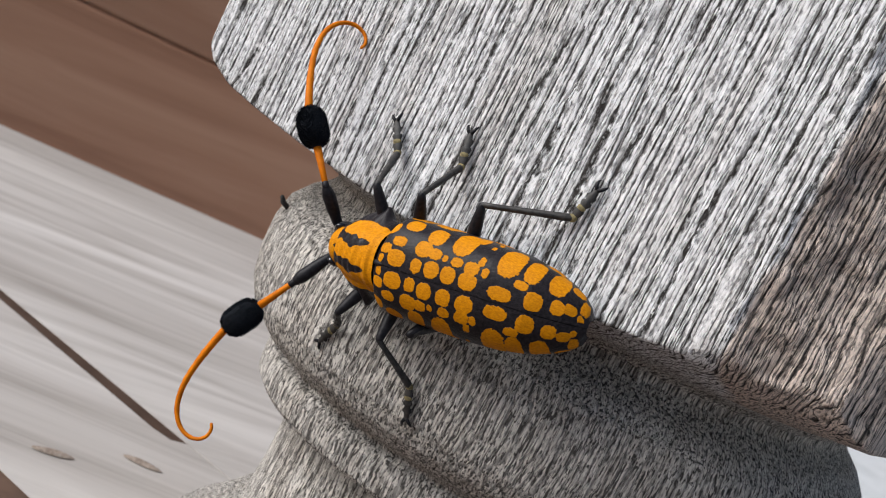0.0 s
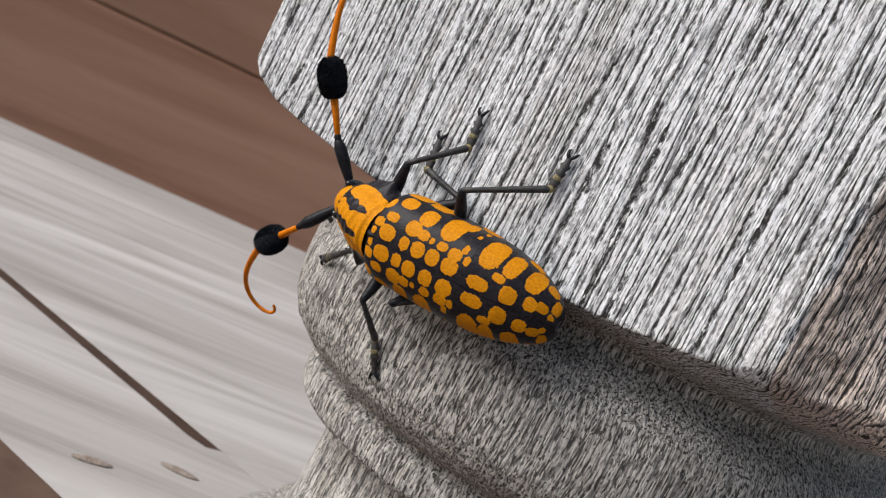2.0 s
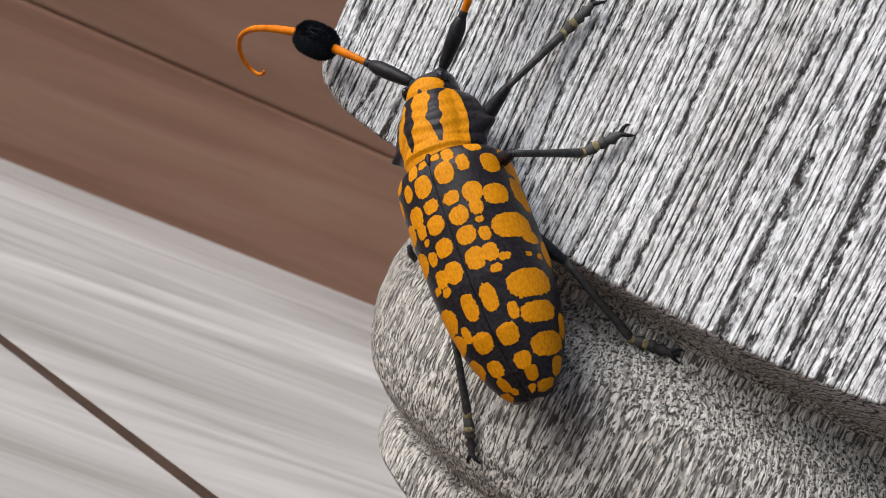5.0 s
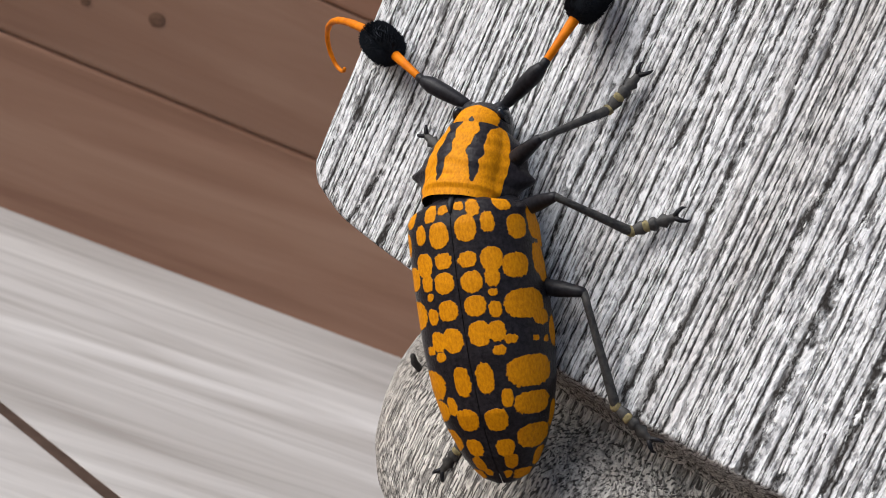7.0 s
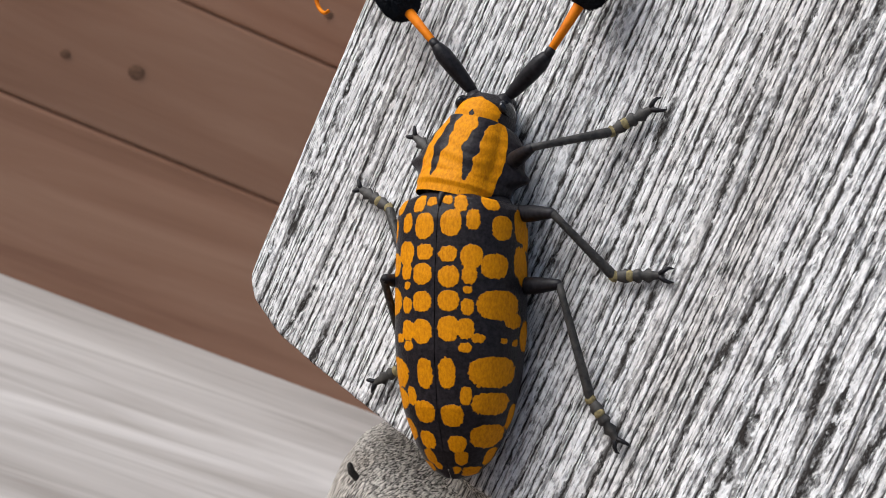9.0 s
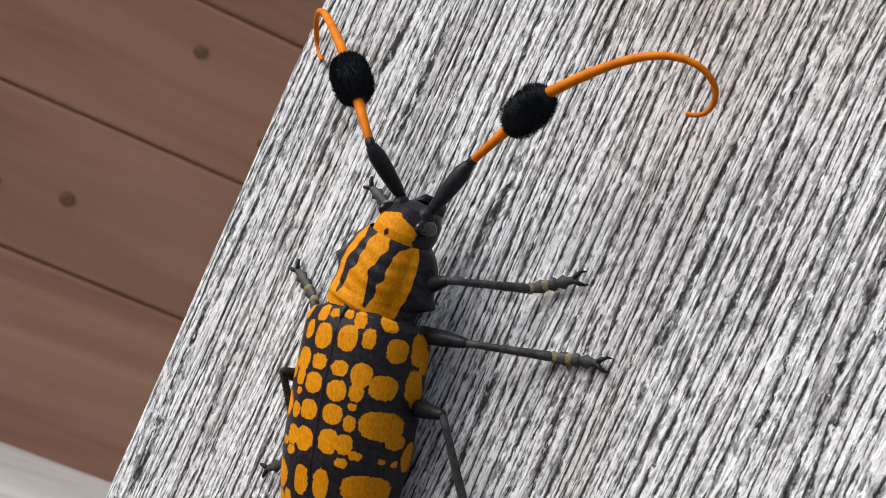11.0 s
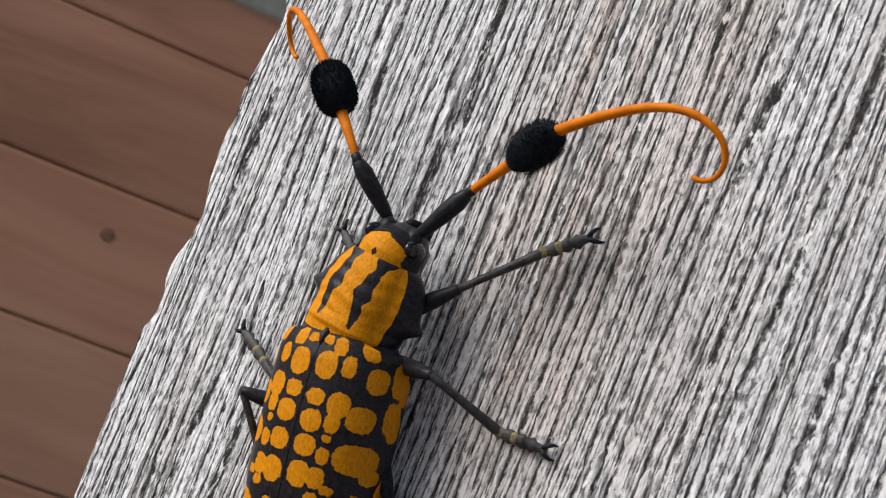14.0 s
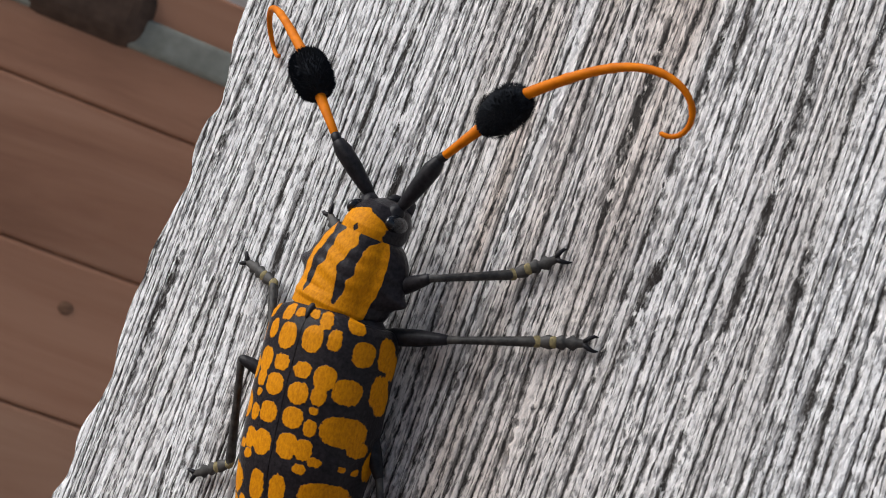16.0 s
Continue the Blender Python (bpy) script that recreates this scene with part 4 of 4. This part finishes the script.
FEET["middle", 1] = [
    (0, 0.0025, -0.0356, 0.0055, 0.0035, -0.0359, 0.0017),
    (0.5, 0.0017, -0.0355, 0.0055, 0.0032, -0.0357, 0.0019),
    (1, 0.0024, -0.0356, 0.0052, 0.0028, -0.0358, 0.0013),
    (1.5, -0.0068, -0.0357, 0.0032, -0.0066, -0.0355, -0.0006),
    (2, -0.0066, -0.0355, 0.0026, -0.0061, -0.0358, -0.0013),
    (2.5, -0.0028, -0.0356, 0.0058, -0.0021, -0.036, 0.002),
    (3, -0.0034, -0.0355, 0.0064, -0.0036, -0.0356, 0.0024),
    (3.5, -0.004, -0.0357, 0.0063, -0.0045, -0.0359, 0.0024),
    (4, -0.0037, -0.0356, 0.0061, -0.0046, -0.0358, 0.0023),
    (4.2, -0.0036, -0.0356, 0.0069, -0.0046, -0.0359, 0.0031),
    (4.5, -0.003, -0.0355, 0.0044, -0.0057, -0.0359, 0.0016),
    (5, -0.0036, -0.0355, 0.0056, -0.006, -0.036, 0.0026),
    (5.9, -0.0045, -0.0358, 0.0047, -0.0066, -0.036, 0.0014),
    (7.5, -0.0002, -0.0355, 0.0109, -0.0034, -0.0359, 0.0087),
    (8.2, 0, -0.0355, 0.0109, -0.0034, -0.0357, 0.0091),
    (10.5, 0.0018, -0.0356, 0.0243, -0.0018, -0.0359, 0.0229),
    (11, 0.0031, -0.0356, 0.0318, -0.0006, -0.0356, 0.0307),
    (11.5, 0.0029, -0.0355, 0.0318, -0.0009, -0.0359, 0.031),
    (11.8, 0.0029, -0.0355, 0.0318, -0.0009, -0.0359, 0.031),
    (12, 0.0037, -0.0356, 0.0438, -0.0002, -0.0358, 0.0433),
    (12.3, 0.0015, -0.0355, 0.0432, -0.0024, -0.0356, 0.0431),
    (12.5, 0.0031, -0.0355, 0.0434, -0.0008, -0.0357, 0.0434),
    (13.1, 0.0031, -0.0355, 0.0434, -0.0008, -0.0357, 0.0434),
    (13.5, 0.0039, -0.0356, 0.0541, 0.0001, -0.036, 0.0532),
    (13.8, 0.0046, -0.0356, 0.0558, 0.0007, -0.0356, 0.0554),
    (14.4, 0.0018, -0.0355, 0.0555, -0.002, -0.0358, 0.056),
    (14.65, 0.0018, -0.0355, 0.0555, -0.002, -0.0358, 0.056),
    (15, 0.006, -0.0356, 0.0671, 0.0022, -0.036, 0.0662),
    (15.5, 0.0049, -0.0357, 0.0694, 0.001, -0.0357, 0.069),
    (16, 0.0074, -0.0356, 0.0779, 0.0037, -0.0358, 0.0769),
]
FEET["hind", 1] = [
    (0, 0.0178, -0.0355, 0.0065, 0.0168, -0.0357, 0.0027),
    (0.5, 0.0107, -0.0354, 0.0095, 0.0105, -0.0359, 0.0056),
    (1, 0.0084, -0.0357, 0.0079, 0.0086, -0.0357, 0.004),
    (1.5, 0.0062, -0.0356, 0.0076, 0.0057, -0.0359, 0.0037),
    (2, 0.008, -0.0355, 0.0071, 0.0077, -0.0358, 0.0032),
    (2.5, 0.0087, -0.0356, 0.0064, 0.0076, -0.0359, 0.0027),
    (3, 0.0067, -0.0357, 0.0083, 0.0055, -0.0358, 0.0046),
    (3.5, 0.006, -0.0356, 0.0079, 0.0048, -0.0358, 0.0042),
    (4, 0.0085, -0.0356, -0.0045, 0.0052, -0.0349, -0.0064),
    (4.2, 0.0086, -0.033, -0.0075, 0.0048, -0.0334, -0.0078),
    (4.5, 0.0065, -0.0304, -0.0091, 0.0026, -0.0308, -0.0095),
    (5, 0.0067, -0.0303, -0.0091, 0.0029, -0.0311, -0.0096),
    (5.9, 0.0029, -0.0358, -0.0035, -0.0008, -0.036, -0.0047),
    (7.5, 0.0042, -0.0356, -0.008, 0.0008, -0.036, -0.006),
    (8, 0.0026, -0.0356, -0.003, -0.0008, -0.0359, -0.001),
    (10.5, 0.0034, -0.0356, 0.0124, 0.0001, -0.036, 0.0143),
    (12, 0.001, -0.0358, 0.0202, -0.0027, -0.036, 0.0213),
    (13, 0.0009, -0.0358, 0.0294, -0.0028, -0.036, 0.0305),
    (14, 0.0023, -0.0358, 0.0378, -0.0013, -0.036, 0.0392),
    (15, 0.0029, -0.0358, 0.0444, -0.0008, -0.036, 0.0458),
    (16, 0.0033, -0.0358, 0.0534, -0.0004, -0.036, 0.0549),
]
FEET["front", -1] = [
    (0, -0.0037, -0.0342, -0.0223, -0.0018, -0.0353, -0.019),
    (0.5, -0.004, -0.0341, -0.0231, -0.0049, -0.0348, -0.0194),
    (1, -0.003, -0.0342, -0.0232, -0.0035, -0.035, -0.0194),
    (1.5, -0.0166, -0.0294, -0.0212, -0.0144, -0.031, -0.0183),
    (2, -0.0223, -0.0253, -0.02, -0.0196, -0.0276, -0.0182),
    (3, -0.014, -0.0304, -0.0136, -0.0113, -0.0292, -0.0112),
    (4, -0.0163, -0.0248, -0.0098, -0.0132, -0.0269, -0.0085),
    (5, -0.0246, -0.0311, -0.0047, -0.0218, -0.0339, -0.0044),
    (5.9, -0.0254, -0.0358, -0.0005, -0.0215, -0.036, -0.0006),
    (7.5, -0.0244, -0.0357, 0.0095, -0.0209, -0.0359, 0.0079),
    (8.2, -0.0243, -0.0357, 0.0096, -0.0204, -0.0357, 0.0092),
    (9.6, -0.0241, -0.0358, 0.0228, -0.0205, -0.036, 0.0211),
    (11.5, -0.0211, -0.0357, 0.0416, -0.0174, -0.0359, 0.0403),
    (12, -0.021, -0.0356, 0.0518, -0.018, -0.0358, 0.049),
    (12.5, -0.0216, -0.0355, 0.0519, -0.018, -0.036, 0.0502),
    (13, -0.0211, -0.0355, 0.0616, -0.0185, -0.0357, 0.0586),
    (14, -0.019, -0.0358, 0.0655, -0.0161, -0.036, 0.0629),
    (15, -0.0184, -0.0358, 0.0723, -0.0155, -0.036, 0.0696),
    (16, -0.0178, -0.0358, 0.0814, -0.0149, -0.036, 0.0788),
]
FEET["middle", -1] = [
    (0, 0.0101, -0.0343, -0.0237, 0.0091, -0.0353, -0.02),
    (0.5, 0.0093, -0.0344, -0.0238, 0.0078, -0.0353, -0.0204),
    (1, 0.0099, -0.0339, -0.0244, 0.0089, -0.035, -0.0207),
    (1.5, 0.0008, -0.0348, -0.024, -0.0004, -0.0354, -0.0203),
    (2, -0.0016, -0.0344, -0.0234, -0.0031, -0.035, -0.0198),
    (2.5, -0.0016, -0.0343, -0.0242, -0.0032, -0.0347, -0.0207),
    (3, -0.0013, -0.0344, -0.0233, -0.0029, -0.0349, -0.0198),
    (3.5, -0.0107, -0.0322, -0.0229, -0.0108, -0.0328, -0.0191),
    (4, -0.0099, -0.0324, -0.023, -0.0106, -0.0328, -0.0191),
    (5, -0.0169, -0.028, -0.0127, -0.0141, -0.027, -0.0103),
    (5.9, -0.0187, -0.0224, -0.0093, -0.0166, -0.0255, -0.0079),
    (7.5, -0.0263, -0.0356, 0.0012, -0.0225, -0.0359, 0.0019),
    (8, -0.0291, -0.0356, 0.0061, -0.0252, -0.0359, 0.0065),
    (10.3, -0.0246, -0.0356, 0.0178, -0.0209, -0.0357, 0.0165),
    (11, -0.0255, -0.0355, 0.0279, -0.0219, -0.036, 0.0262),
    (11.5, -0.0274, -0.0355, 0.0337, -0.0235, -0.0359, 0.0333),
    (12.5, -0.025, -0.0354, 0.0349, -0.0214, -0.0358, 0.0363),
    (13, -0.0261, -0.0357, 0.0479, -0.0222, -0.0358, 0.0476),
    (14.5, -0.0236, -0.0356, 0.0588, -0.0205, -0.0359, 0.0565),
    (15, -0.0219, -0.0356, 0.068, -0.0184, -0.0357, 0.0665),
    (16, -0.0239, -0.0357, 0.0756, -0.0202, -0.0359, 0.0745),
]
FEET["hind", -1] = [
    (0, 0.0175, -0.0347, -0.0082, 0.014, -0.0353, -0.0093),
    (0.5, 0.0131, -0.0352, -0.0077, 0.0097, -0.0354, -0.0092),
    (1, 0.0124, -0.0347, -0.0073, 0.0091, -0.0353, -0.009),
    (1.5, 0.0094, -0.0346, -0.0079, 0.0059, -0.0351, -0.0089),
    (2, 0.0091, -0.0346, -0.0094, 0.0054, -0.0351, -0.01),
    (2.5, 0.008, -0.0347, -0.0086, 0.0043, -0.0349, -0.009),
    (3, 0.0057, -0.0348, -0.0079, 0.002, -0.035, -0.0083),
    (3.5, 0.0043, -0.035, -0.0094, 0.0006, -0.0352, -0.0096),
    (4.2, -0.0039, -0.0338, -0.0229, -0.0062, -0.0343, -0.0198),
    (4.5, -0.0043, -0.0334, -0.0251, -0.0059, -0.0342, -0.0216),
    (5, -0.004, -0.0334, -0.0254, -0.0058, -0.0342, -0.022),
    (5.9, -0.0106, -0.0329, -0.0168, -0.0094, -0.0323, -0.0132),
    (7.5, -0.0136, -0.0312, -0.0196, -0.0128, -0.0317, -0.0158),
    (8.9, -0.0179, -0.0358, -0.003, -0.0154, -0.036, 0.0001),
    (10.3, -0.0214, -0.0354, 0.0024, -0.0187, -0.0357, 0.0052),
    (11.5, -0.0188, -0.0358, 0.0187, -0.0156, -0.036, 0.021),
    (12.5, -0.0218, -0.0356, 0.0297, -0.0186, -0.036, 0.032),
    (13.5, -0.0193, -0.0358, 0.0378, -0.0161, -0.036, 0.0401),
    (14.5, -0.0182, -0.0358, 0.0467, -0.0148, -0.036, 0.0486),
    (16, -0.0213, -0.0356, 0.0581, -0.018, -0.0359, 0.0602),
]


def between(rows, t):
    """The values of the rows at a time, eased from row to row."""
    if t <= rows[0][0]:
        return rows[0][1:]
    for a, b in zip(rows, rows[1:]):
        if t <= b[0]:
            k = (t - a[0]) / max(1e-6, b[0] - a[0])
            return tuple(x + (y - x) * k for x, y in zip(a[1:], b[1:]))
    return rows[-1][1:]


def body_pose(t):
    v = between(BODY, t)
    return Matrix.LocRotScale(v[:3], Quaternion(v[3:7]).normalized(), None)


def neck_pose(t):
    yaw, pitch = between(NECK_TURN, t)
    return pose(NECK[0] * MM, NECK[1] * MM, NECK[2] * MM, pitch, 0, yaw)


def along(origin, target, up):
    """The pose at origin whose +y points at target and whose +z leans to up."""
    y = (Vector(target) - Vector(origin)).normalized()
    x = y.cross(Vector(up)).normalized()
    z = x.cross(y)
    m = Matrix((x, y, z)).transposed().to_4x4()
    m.translation = origin
    return m


def motions():
    times = [k * 0.125 for k in range(129)]
    walk(BUG, [(t, body_pose(t)) for t in times])
    limb_rows = {key: ([], [], []) for key in BUG_LEGS}
    for t in times:
        inv = body_pose(t).inverted()
        for (which, side), rows in limb_rows.items():
            c, fl, tl = LEGS[which]
            hip = Vector((c[0] * side, c[1], c[2])) * MM
            v = between(FEET[which, side], t)
            toe, ankle = inv @ Vector(v[:3]), inv @ Vector(v[3:6])
            reach = ankle - hip
            d = min(reach.length, (fl + tl) * MM * 0.995)
            n = reach.normalized()
            along_f = (d * d + (fl * MM) ** 2 - (tl * MM) ** 2) / (2 * d)
            rise = math.sqrt(max(0.0, (fl * MM) ** 2 - along_f ** 2))
            pole = Vector((side * {"front": 0.35, "middle": 0.45, "hind": 0.6}[which], {"front": 0.12, "middle": 0.0, "hind": -0.15}[which], {"front": 0.40, "middle": 0.25, "hind": 0.15}[which]))
            if side < 0 and which != "hind":
                tuck = min(1.0, max(0.0, (t - 5.5) / 1.5))
                pole = pole * (1 - tuck) + Vector((-0.05, -0.6, 0.15)) * tuck
            fold = min(1.0, max(0.0, (0.0085 - d) / 0.003))
            pole = pole * (1 - fold) + Vector((side * (-0.3 if which == "front" else 0.15), -0.92, 0.1)) * fold
            pole = (pole - n * pole.dot(n)).normalized()
            knee = hip + n * along_f + pole * rise
            foot = knee + (ankle - knee).normalized() * tl * MM
            rows[0].append((t, along(hip, knee, (side, 0, 0.3))))
            rows[1].append((t, along(knee, foot, (side, 0, 0.3))))
            rows[2].append((t, along(foot, toe, (0, 0, 1))))
    for key, rows in limb_rows.items():
        for ob, r in zip(BUG_LEGS[key], rows):
            walk(ob, r)
    walk(PRONOTUM, [(t, neck_pose(t)) for t in times])
    for side, (scape, rest) in ANTENNAE.items():
        up, out = [], []
        for t in times:
            az, el, bend_az, bend_el, roll = between(FEELERS[side], t)
            joint = pose(side * FEELER_BASE[0] * MM, FEELER_BASE[1] * MM, FEELER_BASE[2] * MM, el, 0, az)
            up.append((t, neck_pose(t) @ joint))
            out.append((t, pose(0, SCAPE, 0, bend_el, 0, bend_az) @ pose(0, 0, 0, 0, roll, 0)))
        walk(scape, up)
        for ob in rest:
            walk(ob, out)


motions()
